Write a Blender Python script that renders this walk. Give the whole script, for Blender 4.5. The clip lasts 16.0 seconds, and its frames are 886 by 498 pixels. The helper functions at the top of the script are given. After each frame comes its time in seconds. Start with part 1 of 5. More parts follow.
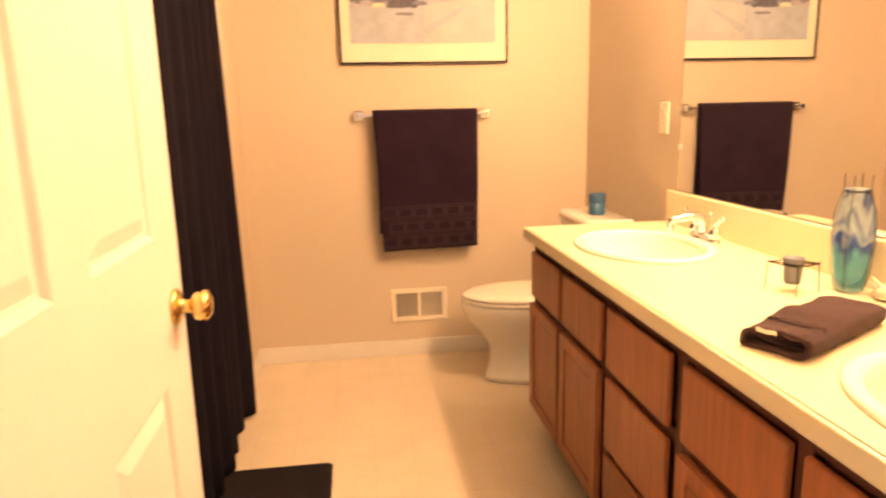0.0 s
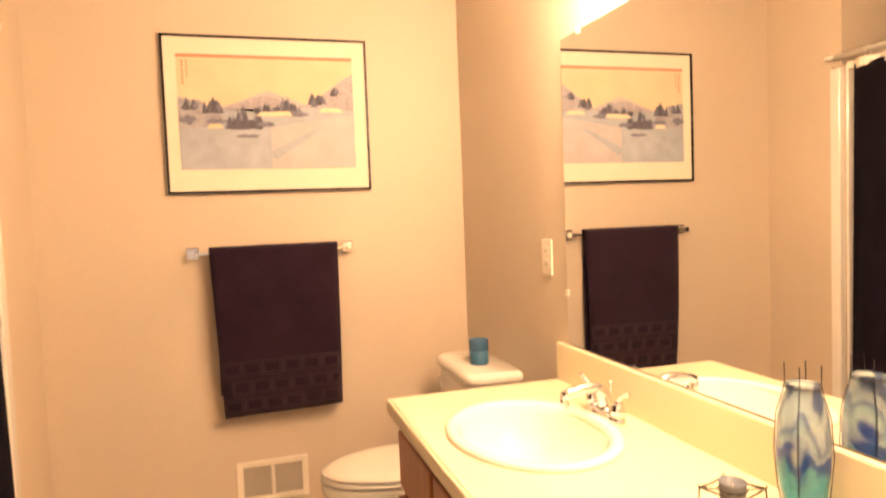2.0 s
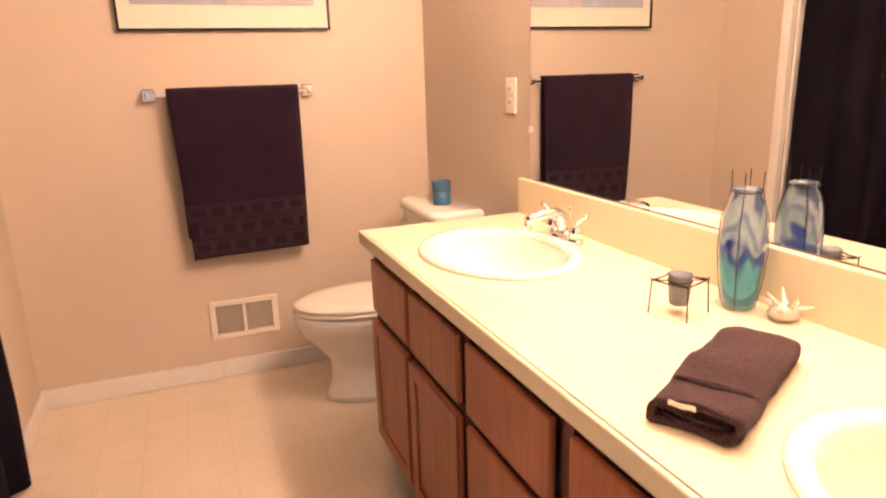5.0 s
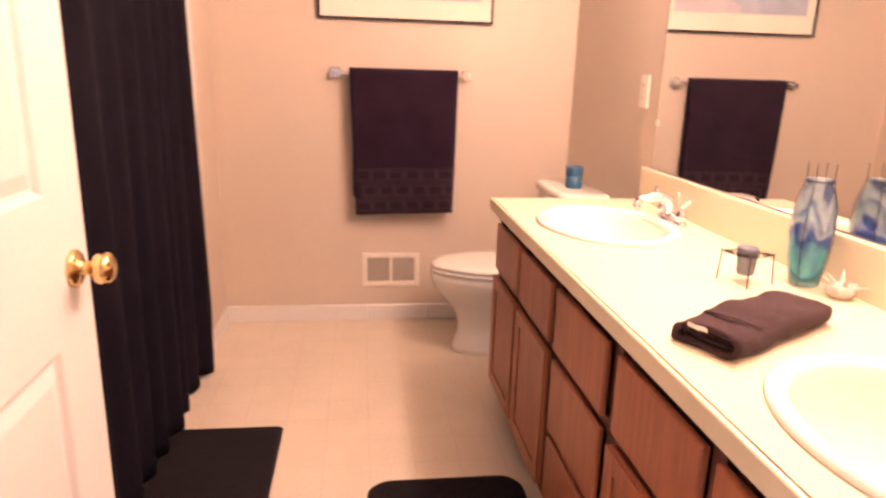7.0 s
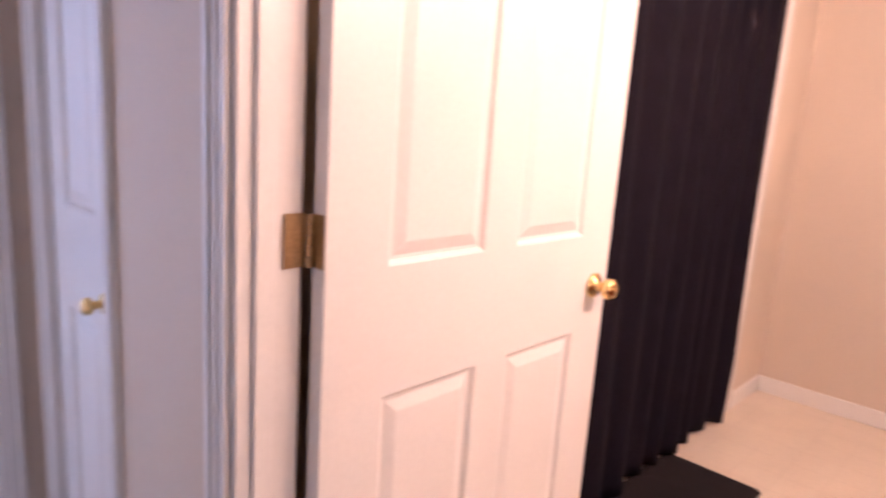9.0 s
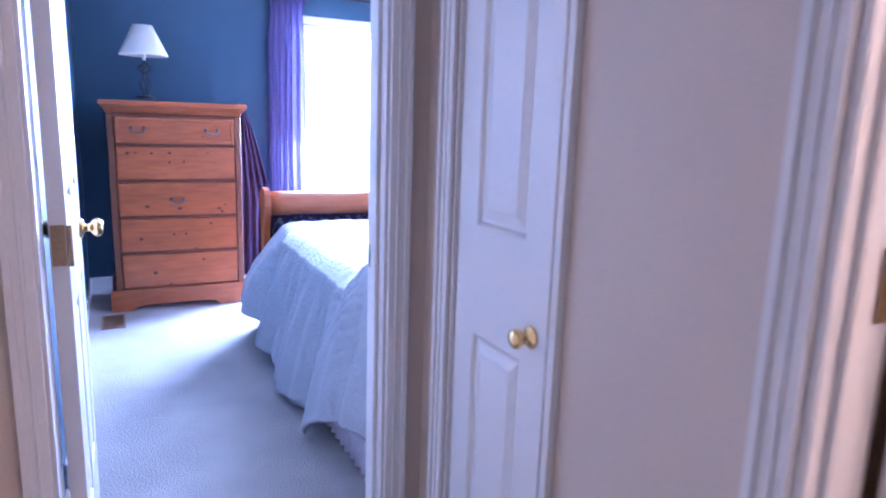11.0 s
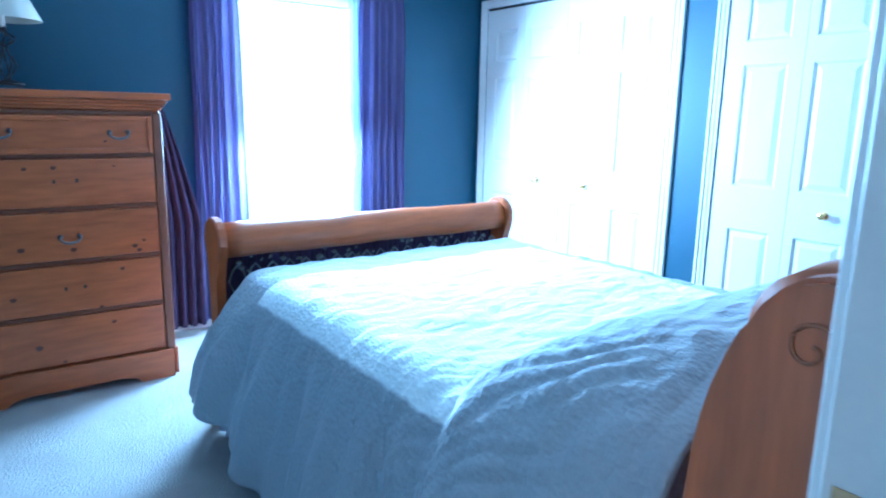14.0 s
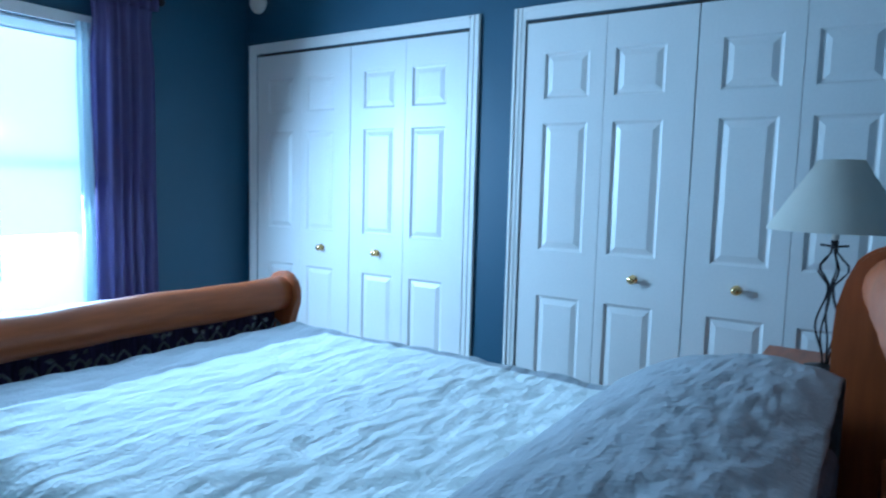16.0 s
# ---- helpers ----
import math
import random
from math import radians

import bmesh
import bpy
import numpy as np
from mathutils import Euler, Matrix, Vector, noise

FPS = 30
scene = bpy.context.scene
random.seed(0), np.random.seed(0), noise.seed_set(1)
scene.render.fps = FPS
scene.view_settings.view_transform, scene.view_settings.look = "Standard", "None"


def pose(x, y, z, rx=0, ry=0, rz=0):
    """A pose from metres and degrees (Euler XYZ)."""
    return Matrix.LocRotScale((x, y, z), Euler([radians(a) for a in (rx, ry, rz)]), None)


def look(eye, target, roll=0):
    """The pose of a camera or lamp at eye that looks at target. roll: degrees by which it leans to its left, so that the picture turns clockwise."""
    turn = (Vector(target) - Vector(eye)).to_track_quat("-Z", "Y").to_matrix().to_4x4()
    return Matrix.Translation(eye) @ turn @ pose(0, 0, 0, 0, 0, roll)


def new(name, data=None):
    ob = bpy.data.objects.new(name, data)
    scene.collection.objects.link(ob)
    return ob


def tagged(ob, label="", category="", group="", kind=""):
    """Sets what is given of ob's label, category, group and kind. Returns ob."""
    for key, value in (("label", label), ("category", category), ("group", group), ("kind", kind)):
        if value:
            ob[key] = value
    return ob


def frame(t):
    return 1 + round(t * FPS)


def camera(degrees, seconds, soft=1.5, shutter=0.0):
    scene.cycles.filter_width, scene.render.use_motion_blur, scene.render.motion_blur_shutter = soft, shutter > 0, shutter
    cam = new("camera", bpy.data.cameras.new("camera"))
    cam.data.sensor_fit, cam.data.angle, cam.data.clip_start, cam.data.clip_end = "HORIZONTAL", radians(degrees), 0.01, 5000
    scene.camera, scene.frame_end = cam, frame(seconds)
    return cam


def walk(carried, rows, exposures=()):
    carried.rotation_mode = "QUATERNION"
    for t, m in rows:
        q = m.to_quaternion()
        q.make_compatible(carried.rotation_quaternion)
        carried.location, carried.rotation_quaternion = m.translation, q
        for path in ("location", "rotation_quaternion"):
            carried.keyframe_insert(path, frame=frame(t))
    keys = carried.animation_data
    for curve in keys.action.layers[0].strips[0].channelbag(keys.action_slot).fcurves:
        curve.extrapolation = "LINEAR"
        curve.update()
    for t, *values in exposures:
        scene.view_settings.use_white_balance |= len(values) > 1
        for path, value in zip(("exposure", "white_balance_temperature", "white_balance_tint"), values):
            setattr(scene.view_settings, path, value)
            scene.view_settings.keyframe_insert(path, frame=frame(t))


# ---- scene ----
cam = camera(67.7, 16.0, soft=2.1, shutter=0.5)
PATH = [
    (0, (0.431, 0.269, 1.259), (0.686, 2.212, 0.857), -1.3),
    (0.5, (0.415, 0.385, 1.255), (0.873, 2.296, 0.885), -1.5),
    (1, (0.572, 0.572, 1.284), (1.075, 2.48, 0.957), -2.4),
    (1.5, (0.653, 0.683, 1.336), (1.187, 2.596, 1.099), -2.6),
    (2, (0.667, 0.74, 1.382), (1.244, 2.652, 1.275), -2.2),
    (2.5, (0.657, 0.785, 1.42), (1.286, 2.684, 1.43), -2.0),
    (3, (0.644, 0.821, 1.434), (1.319, 2.704, 1.478), -2.0),
    (3.5, (0.631, 0.785, 1.404), (1.327, 2.66, 1.379), -2.1),
    (4, (0.618, 0.737, 1.371), (1.324, 2.599, 1.183), -2.1),
    (4.5, (0.592, 0.714, 1.33), (1.309, 2.54, 0.941), -1.6),
    (4.7, (0.583, 0.7, 1.312), (1.296, 2.509, 0.847), -1.7),
    (6.8, (0.547, 0.376, 1.268), (0.908, 2.262, 0.708), 1.3),
    (7, (0.577, 0.324, 1.267), (0.828, 2.241, 0.753), 1.7),
    (7.5, (0.646, 0.23, 1.264), (0.57, 2.184, 0.846), 2.5),
    (8, (0.784, 0.056, 1.289), (0.266, 1.954, 0.929), 2.2),
    (8.5, (0.885, -0.014, 1.285), (-0.058, 1.721, 0.963), 2.1),
    (9, (0.955, -0.027, 1.339), (-0.391, 1.398, 0.941), 3.9),
    (9.5, (1.005, -0.12, 1.326), (-0.576, 1.051, 0.969), 2.9),
    (10, (0.936, -0.216, 1.315), (-0.765, 0.78, 0.977), 2.7),
    (10.2, (0.869, -0.261, 1.312), (-0.853, 0.697, 0.97), 2.8),
    (12.3, (-0.194, -0.181, 1.26), (-1.966, 0.647, 0.841), 0.7),
    (12.5, (-0.286, -0.191, 1.257), (-2.037, 0.679, 0.839), 1.0),
    (13, (-0.47, -0.209, 1.255), (-2.18, 0.744, 0.844), 1.2),
    (13.5, (-0.701, -0.24, 1.247), (-2.355, 0.814, 0.857), 1.1),
    (14, (-0.887, -0.244, 1.283), (-2.466, 0.917, 0.887), 1.1),
    (14.5, (-1.059, -0.198, 1.287), (-2.536, 1.095, 0.903), -0.6),
    (15, (-1.205, -0.133, 1.266), (-2.56, 1.301, 0.94), 0.8),
    (15.5, (-1.313, 0.008, 1.252), (-2.543, 1.565, 1.002), 0.9),
    (16, (-1.371, 0.079, 1.265), (-2.477, 1.733, 1.066), 1.5),
]
# seconds, stops, kelvin, tint
LOOK = [(0, 0.22, 7900, 23), (1.5, 0.12, 6900, 19), (2.4, 0.10, 6600, 20), (3, -0.12, 6300, 24), (4.5, -0.05, 5900, 28), (7, 0.1, 5700, 42), (9, 0.0, 5150, 41), (10.2, -0.08, 4740, 43),
        (12.3, -0.45, 4100, 26), (13.5, -0.85, 4030, 12), (14.5, -1.4, 3800, -13), (15.5, -2.48, 4080, -2), (16, -2.78, 4190, -4)]
walk(cam, [(t, look(eye, target, roll)) for t, eye, target, roll in PATH], LOOK)

# ---- world and light ----
LAMP_W, DAY_W, SKY_S = 15.0, 590.0, 0.12
world = bpy.data.worlds.new("world")
scene.world = world
world.use_nodes = True
sky = world.node_tree.nodes.new("ShaderNodeTexSky")
sky.sky_type, sky.sun_disc = "NISHITA", False
sky.sun_elevation, sky.sun_rotation = radians(50), radians(100)
world.node_tree.links.new(sky.outputs[0], world.node_tree.nodes["Background"].inputs[0])
world.node_tree.nodes["Background"].inputs[1].default_value = SKY_S
sun = bpy.data.lights.new("sun", "SUN")
sun.energy, sun.angle, sun.color = 2.5, radians(0.5), (1, .95, .88)
new("sun", sun).matrix_world = look((3, -1, 5), (0, 0, 0))
day = bpy.data.lights.new("daylight", "AREA")
day.shape, day.size, day.size_y, day.energy, day.color = "RECTANGLE", 1.15, .66, DAY_W, (.80, .92, 1)
new("daylight_window", day).matrix_world = pose(-4.66, 1.52, 1.36, 0, -65, 0)
back = bpy.data.lights.new("daylight_behind_shade", "AREA")
back.shape, back.size, back.size_y, back.energy, back.color = "RECTANGLE", 1.38, .71, 340, (.86, .94, 1)
new("daylight_behind_shade", back).matrix_world = pose(-4.90, 1.52, 1.27, 0, -90, 0)
for i in range(6):
    bulb_light = bpy.data.lights.new("bulb_light", "POINT")
    bulb_light.energy, bulb_light.color, bulb_light.shadow_soft_size = LAMP_W, (1, .66, .36), .052
    new("bulb_light", bulb_light).location = (1.50, 2.30 - .24 * i, 2.06)


# ---- materials ----
def material(name, color, rough=.6, metal=0, vary=.12, scale=6, grain=60, bump=.1, emit=0, kind="", trans=0, sheen=0, second=None):
    m = bpy.data.materials.new(name)
    m.use_nodes = True
    nt = m.node_tree
    b = nt.nodes["Principled BSDF"]
    b.inputs["Roughness"].default_value, b.inputs["Metallic"].default_value = rough, metal
    b.inputs["Transmission Weight"].default_value = trans
    b.inputs["Sheen Weight"].default_value = sheen
    b.inputs["Specular IOR Level"].default_value = .5 if rough < .75 else .12
    co = nt.nodes.new("ShaderNodeTexCoord")
    out = co.outputs["Object"]
    n1, n2 = nt.nodes.new("ShaderNodeTexNoise"), nt.nodes.new("ShaderNodeTexNoise")
    n1.inputs["Scale"].default_value, n2.inputs["Scale"].default_value = scale, grain
    n1.inputs["Detail"].default_value, n2.inputs["Detail"].default_value = 4, 3
    if kind == "wood":
        mp = nt.nodes.new("ShaderNodeMapping")
        mp.inputs["Scale"].default_value = second or (1, .12, 1)
        nt.links.new(out, mp.inputs[0])
        out = mp.outputs[0]
        n1.inputs["Distortion"].default_value = 1.2
    nt.links.new(out, n1.inputs["Vector"])
    nt.links.new(out, n2.inputs["Vector"])
    add = nt.nodes.new("ShaderNodeMath")
    add.operation = "ADD"
    nt.links.new(n1.outputs[0], add.inputs[0])
    nt.links.new(n2.outputs[0], add.inputs[1])
    ramp = nt.nodes.new("ShaderNodeMapRange")
    ramp.inputs[1].default_value, ramp.inputs[2].default_value = .6, 1.4
    ramp.inputs[3].default_value, ramp.inputs[4].default_value = 1 - vary, 1 + vary
    nt.links.new(add.outputs[0], ramp.inputs[0])
    mul = nt.nodes.new("ShaderNodeVectorMath")
    mul.operation = "SCALE"
    mul.inputs[0].default_value = color
    nt.links.new(ramp.outputs[0], mul.inputs["Scale"])
    nt.links.new(mul.outputs[0], b.inputs["Base Color"])
    if bump:
        bp = nt.nodes.new("ShaderNodeBump")
        bp.inputs["Strength"].default_value, bp.inputs["Distance"].default_value = bump, .004
        nt.links.new(n2.outputs[0], bp.inputs["Height"])
        nt.links.new(bp.outputs[0], b.inputs["Normal"])
    if emit:
        b.inputs["Emission Color"].default_value, b.inputs["Emission Strength"].default_value = (*color, 1), emit
    return m


def relief(m, kind, scale, strength, dist=.01, stretch=(1, 1, 1)):
    """Adds a second, coarser bump to a material."""
    nt = m.node_tree
    b = nt.nodes["Principled BSDF"]
    co, mp = nt.nodes.new("ShaderNodeTexCoord"), nt.nodes.new("ShaderNodeMapping")
    mp.inputs["Scale"].default_value = stretch
    nt.links.new(co.outputs["Object"], mp.inputs[0])
    tx = nt.nodes.new({"voronoi": "ShaderNodeTexVoronoi", "noise": "ShaderNodeTexNoise", "wave": "ShaderNodeTexWave"}[kind])
    tx.inputs["Scale"].default_value = scale
    nt.links.new(mp.outputs[0], tx.inputs["Vector"])
    bp = nt.nodes.new("ShaderNodeBump")
    bp.inputs["Strength"].default_value, bp.inputs["Distance"].default_value = strength, dist
    nt.links.new(tx.outputs[0], bp.inputs["Height"])
    if b.inputs["Normal"].links:
        nt.links.new(b.inputs["Normal"].links[0].from_socket, bp.inputs["Normal"])
    nt.links.new(bp.outputs[0], b.inputs["Normal"])
    return m


TAN = material("tan_wall_paint", (.60, .51, .41), .55, vary=.05, scale=1.5, grain=180, bump=.12)
NAVY = material("navy_wall_paint", (.022, .060, .102), .5, vary=.12, scale=1.6, grain=170, bump=.12)
CEIL = material("ceiling_paint", (.74, .70, .64), .85, vary=.04, scale=2, grain=120, bump=.35)
WHITE = material("white_gloss_paint", (.72, .70, .67), .35, vary=.04, scale=3, grain=90, bump=.04)
CARPET = relief(material("beige_carpet", (0.340, 0.318, 0.290), .95, vary=.22, scale=4, grain=260, bump=.8, sheen=.3), "voronoi", 130, .8, .006)
VINYL = material("cream_vinyl_floor", (.70, .61, .49), .38, vary=.08, scale=5, grain=70, bump=.05)
LAMINATE = material("cream_laminate", (.74, .66, .47), .3, vary=.03, scale=8, grain=200, bump=.02)
CERAMIC = material("white_ceramic", (.84, .81, .74), .12, vary=.02, scale=3, grain=20, bump=0)
OAK = material("reddish_oak_veneer", (.36, .122, .055), .4, vary=.25, scale=9, grain=60, bump=.12, kind="wood", second=(1, 1, .12))
# Oak veneer darkened: the shade between and behind the fronts is in its colour.
OAKDARK = material("shaded_oak_veneer", (.105, .033, .018), .45, vary=.25, scale=9, grain=60, bump=.12, kind="wood", second=(1, 1, .12))
PINE = material("knotty_pine", (.335, .092, .021), .38, vary=.30, scale=7, grain=50, bump=.12, kind="wood", second=(1, .13, 1))
PINEV = material("knotty_pine_upright", (.325, .088, .020), .38, vary=.28, scale=7, grain=50, bump=.12, kind="wood", second=(1, 1, .13))
# Darker pine that holds the shade of the drawer gaps in its colour.
PINEDARK = material("pine_with_gap_shade", (.16, .055, .02), .5, vary=.2)
KNOT = material("dark_wood_knot", (.07, .02, .01), .5, vary=.3)
BRASS = material("polished_brass", (.86, .62, .26), .14, 1, vary=.06, bump=.02)
BRASSOLD = material("worn_brass", (.45, .32, .17), .35, 1, vary=.3, grain=200, bump=.1)
CHROME = material("chrome", (.85, .85, .85), .08, 1, vary=.02, bump=0)
MIRROR = material("mirror_silver", (.88, .89, .88), 0.0, 1, vary=0, bump=0)
IRON = material("dark_wrought_iron", (.022, .018, .018), .45, .6, vary=.3, grain=150, bump=.15)
PEWTER = material("dull_pewter_pull", (.16, .15, .15), .35, .9, vary=.2)
BLACKCLOTH = relief(material("black_shower_fabric", (.0065, .0048, .0095), .9, vary=.4, scale=12, grain=240, bump=.5), "noise", 18, .5, .01, (1, 1, .3))
TERRY = relief(material("dark_plum_terry", (.024, .011, .024), .95, vary=.3, scale=10, grain=500, bump=.9, sheen=.05), "voronoi", 320, .7, .003)
TERRYLINE = material("grey_mauve_weave", (.10, .07, .085), .9, vary=.3, grain=400, bump=.4)
MATPILE = relief(material("black_bath_mat_pile", (.008, .005, .007), .95, vary=.4, scale=14, grain=300, bump=.9, sheen=.05), "voronoi", 160, .8, .006)
TOWEL = relief(material("brown_plum_terry", (.062, .027, .030), .95, vary=.3, scale=14, grain=500, bump=.9, sheen=.15), "voronoi", 300, .8, .004)
SHEER = material("purple_sheer", (.13, .11, .20), .8, vary=.15, scale=10, grain=200, bump=.2, trans=0)
SHEERPALE = material("white_sheer", (.75, .80, .84), .8, vary=.1, scale=10, grain=200, bump=.2)
DRAPEDARK = material("dark_striped_cloth", (.05, .035, .075), .9, vary=.7, scale=22, grain=120, bump=.6, kind="wood", second=(1, 1, .12))
QUILT = relief(relief(material("grey_blue_quilt", (.385, .395, .415), .9, vary=.08, scale=8, grain=150, bump=.3, sheen=.1), "voronoi", 62, .38, .007, (.8, 1.6, 1)), "noise", 11, .45, .022, (2.6, .8, 1))


def pale_centre(m):
    """The quilt's pale centre field, woven between four slightly skewed seams."""
    nt = m.node_tree
    b = nt.nodes["Principled BSDF"]
    co, sp = nt.nodes.new("ShaderNodeTexCoord"), nt.nodes.new("ShaderNodeSeparateXYZ")
    nt.links.new(co.outputs["Object"], sp.inputs[0])

    def edge(ax, ay, c, last):
        """1 where ax x + ay y > c, softly."""
        a1, a2, mr = nt.nodes.new("ShaderNodeMath"), nt.nodes.new("ShaderNodeMath"), nt.nodes.new("ShaderNodeMapRange")
        a1.operation, a2.operation = "MULTIPLY", "MULTIPLY_ADD"
        a1.inputs[1].default_value, a2.inputs[1].default_value = ax, ay
        nt.links.new(sp.outputs[0], a1.inputs[0])
        nt.links.new(sp.outputs[1], a2.inputs[0])
        nt.links.new(a1.outputs[0], a2.inputs[2])
        mr.inputs[1].default_value, mr.inputs[2].default_value = c - .004, c + .004
        nt.links.new(a2.outputs[0], mr.inputs[0])
        if last is None:
            return mr.outputs[0]
        mu = nt.nodes.new("ShaderNodeMath")
        mu.operation = "MULTIPLY"
        nt.links.new(last, mu.inputs[0])
        nt.links.new(mr.outputs[0], mu.inputs[1])
        return mu.outputs[0]
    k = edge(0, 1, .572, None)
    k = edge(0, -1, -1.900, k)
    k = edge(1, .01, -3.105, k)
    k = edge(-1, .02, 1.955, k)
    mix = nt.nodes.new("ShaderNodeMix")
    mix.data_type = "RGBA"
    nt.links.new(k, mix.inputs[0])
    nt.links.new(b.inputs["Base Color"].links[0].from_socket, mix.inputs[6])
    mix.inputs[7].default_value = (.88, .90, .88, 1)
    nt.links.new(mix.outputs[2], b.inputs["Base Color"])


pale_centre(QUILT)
SKIRT = material("pale_bed_skirt", (.55, .52, .58), .9, vary=.15)
SHADE = material("cream_lamp_shade", (.72, .69, .62), .8, vary=.05, scale=8, grain=220, bump=.25)
GLOBE = material("frosted_bulb_glass", (1, .72, .44), .4, vary=.02, bump=0, emit=30)
WAX = material("blue_candle_wax", (.03, .13, .24), .35, vary=.25, scale=20, grain=100, bump=.2)
WAXPALE = material("pale_blue_glass", (.05, .13, .24), .15, vary=.2, bump=0)
GREYWAX = material("grey_votive_glass", (.16, .18, .22), .15, vary=.2, bump=0)
CRYSTAL = material("clear_pale_glass", (.95, .91, .82), .12, vary=.05, bump=.1, trans=.4)
BROWNMETAL = material("brown_floor_register", (.22, .13, .07), .4, .4, vary=.2)
GLASS = material("window_glass", (.95, .97, .98), 0.02, vary=0, bump=0, trans=1)
BLIND = material("white_blind", (.82, .84, .86), .5, vary=.03, bump=.02)
TUB = material("white_tub_enamel", (.80, .78, .74), .15, vary=.02, bump=0)
FRAMEBLK = material("black_metal_frame", (.012, .012, .014), .25, .3, vary=.1)
MATBOARD = material("cream_mat_board", (.78, .72, .60), .7, vary=.03, bump=.02)
PLASTIC = material("ivory_plastic", (.80, .74, .64), .3, vary=.02, bump=0)
DARKSLOT = material("dark_slot", (.03, .025, .02), .6, vary=.1)
GRILLE = material("grille_grey", (.42, .40, .37), .4, vary=.1)
GRASS = material("lawn", (.07, .10, .035), .9, vary=.4, scale=.5, grain=8)


def vinyl_tiles(m):
    """Faint embossed squares of the sheet vinyl."""
    nt = m.node_tree
    b = nt.nodes["Principled BSDF"]
    co, br = nt.nodes.new("ShaderNodeTexCoord"), nt.nodes.new("ShaderNodeTexBrick")
    br.offset = 0
    for key, v in (("Scale", 1), ("Mortar Size", .003), ("Brick Width", .152), ("Row Height", .152), ("Mortar Smooth", .3)):
        br.inputs[key].default_value = v
    br.inputs["Color1"].default_value = br.inputs["Color2"].default_value = (1, 1, 1, 1)
    br.inputs["Mortar"].default_value = (.94, .93, .92, 1)
    nt.links.new(co.outputs["Object"], br.inputs["Vector"])
    mix = nt.nodes.new("ShaderNodeVectorMath")
    mix.operation = "MULTIPLY"
    src = b.inputs["Base Color"].links[0].from_socket
    nt.links.new(src, mix.inputs[0])
    nt.links.new(br.outputs[0], mix.inputs[1])
    nt.links.new(mix.outputs[0], b.inputs["Base Color"])


vinyl_tiles(VINYL)


def swirl_glass():
    """Hand-blown glass: bands of cobalt, turquoise, green and milky white."""
    m = bpy.data.materials.new("swirled_blue_glass")
    m.use_nodes = True
    nt = m.node_tree
    b = nt.nodes["Principled BSDF"]
    b.inputs["Roughness"].default_value = .05
    b.inputs["Transmission Weight"].default_value = .72
    co, wv, rp = nt.nodes.new("ShaderNodeTexCoord"), nt.nodes.new("ShaderNodeTexNoise"), nt.nodes.new("ShaderNodeValToRGB")
    mp, sp, ma = nt.nodes.new("ShaderNodeMapping"), nt.nodes.new("ShaderNodeSeparateXYZ"), nt.nodes.new("ShaderNodeMath")
    mp.inputs["Rotation"].default_value, mp.inputs["Scale"].default_value = (.6, .3, 0), (1, 1, .8)
    wv.inputs["Scale"].default_value, wv.inputs["Distortion"].default_value, wv.inputs["Detail"].default_value = 9, 1.3, 2
    nt.links.new(co.outputs["Object"], mp.inputs[0])
    nt.links.new(mp.outputs[0], wv.inputs["Vector"])
    nt.links.new(co.outputs["Object"], sp.inputs[0])
    ma.operation = "MULTIPLY_ADD"                      # height along the vase, bent by the swirl
    ma.inputs[1].default_value = 2.9
    nt.links.new(sp.outputs[2], ma.inputs[0])
    nt.links.new(wv.outputs[0], ma.inputs[2])
    sc = nt.nodes.new("ShaderNodeMath")
    sc.operation = "MULTIPLY"
    sc.inputs[1].default_value = .66
    nt.links.new(ma.outputs[0], sc.inputs[0])
    nt.links.new(sc.outputs[0], rp.inputs[0])
    el = rp.color_ramp.elements
    el[0].position, el[0].color = .30, (.70, .80, .84, 1)
    el[1].position, el[1].color = .38, (.14, .62, .78, 1)
    for p, c in ((.47, (.20, .66, .74, 1)), (.52, (.06, .14, .58, 1)), (.57, (.08, .20, .66, 1)), (.60, (.74, .84, .88, 1)), (.66, (.52, .74, .78, 1)),
                 (.70, (.26, .36, .66, 1)), (.73, (.72, .82, .84, 1)), (.82, (.62, .74, .80, 1)), (.86, (.16, .24, .46, 1))):
        e = el.new(p)
        e.color = c
    nt.links.new(rp.outputs[0], b.inputs["Base Color"])
    return m


SWIRL = swirl_glass()


def translucent(m, color, share):
    """Thin cloth that lets part of the daylight through."""
    nt = m.node_tree
    b, o = nt.nodes["Principled BSDF"], nt.nodes["Material Output"]
    t, mx = nt.nodes.new("ShaderNodeBsdfTranslucent"), nt.nodes.new("ShaderNodeMixShader")
    t.inputs[0].default_value = (*color, 1)
    mx.inputs[0].default_value = share
    nt.links.new(b.outputs[0], mx.inputs[1])
    nt.links.new(t.outputs[0], mx.inputs[2])
    nt.links.new(mx.outputs[0], o.inputs[0])


translucent(SHEER, (.25, .21, .50), .48)
translucent(SHEERPALE, (.8, .9, .95), .6)
translucent(SHADE, (.8, .75, .62), .35)
translucent(BLIND, (.92, .95, .97), .85)


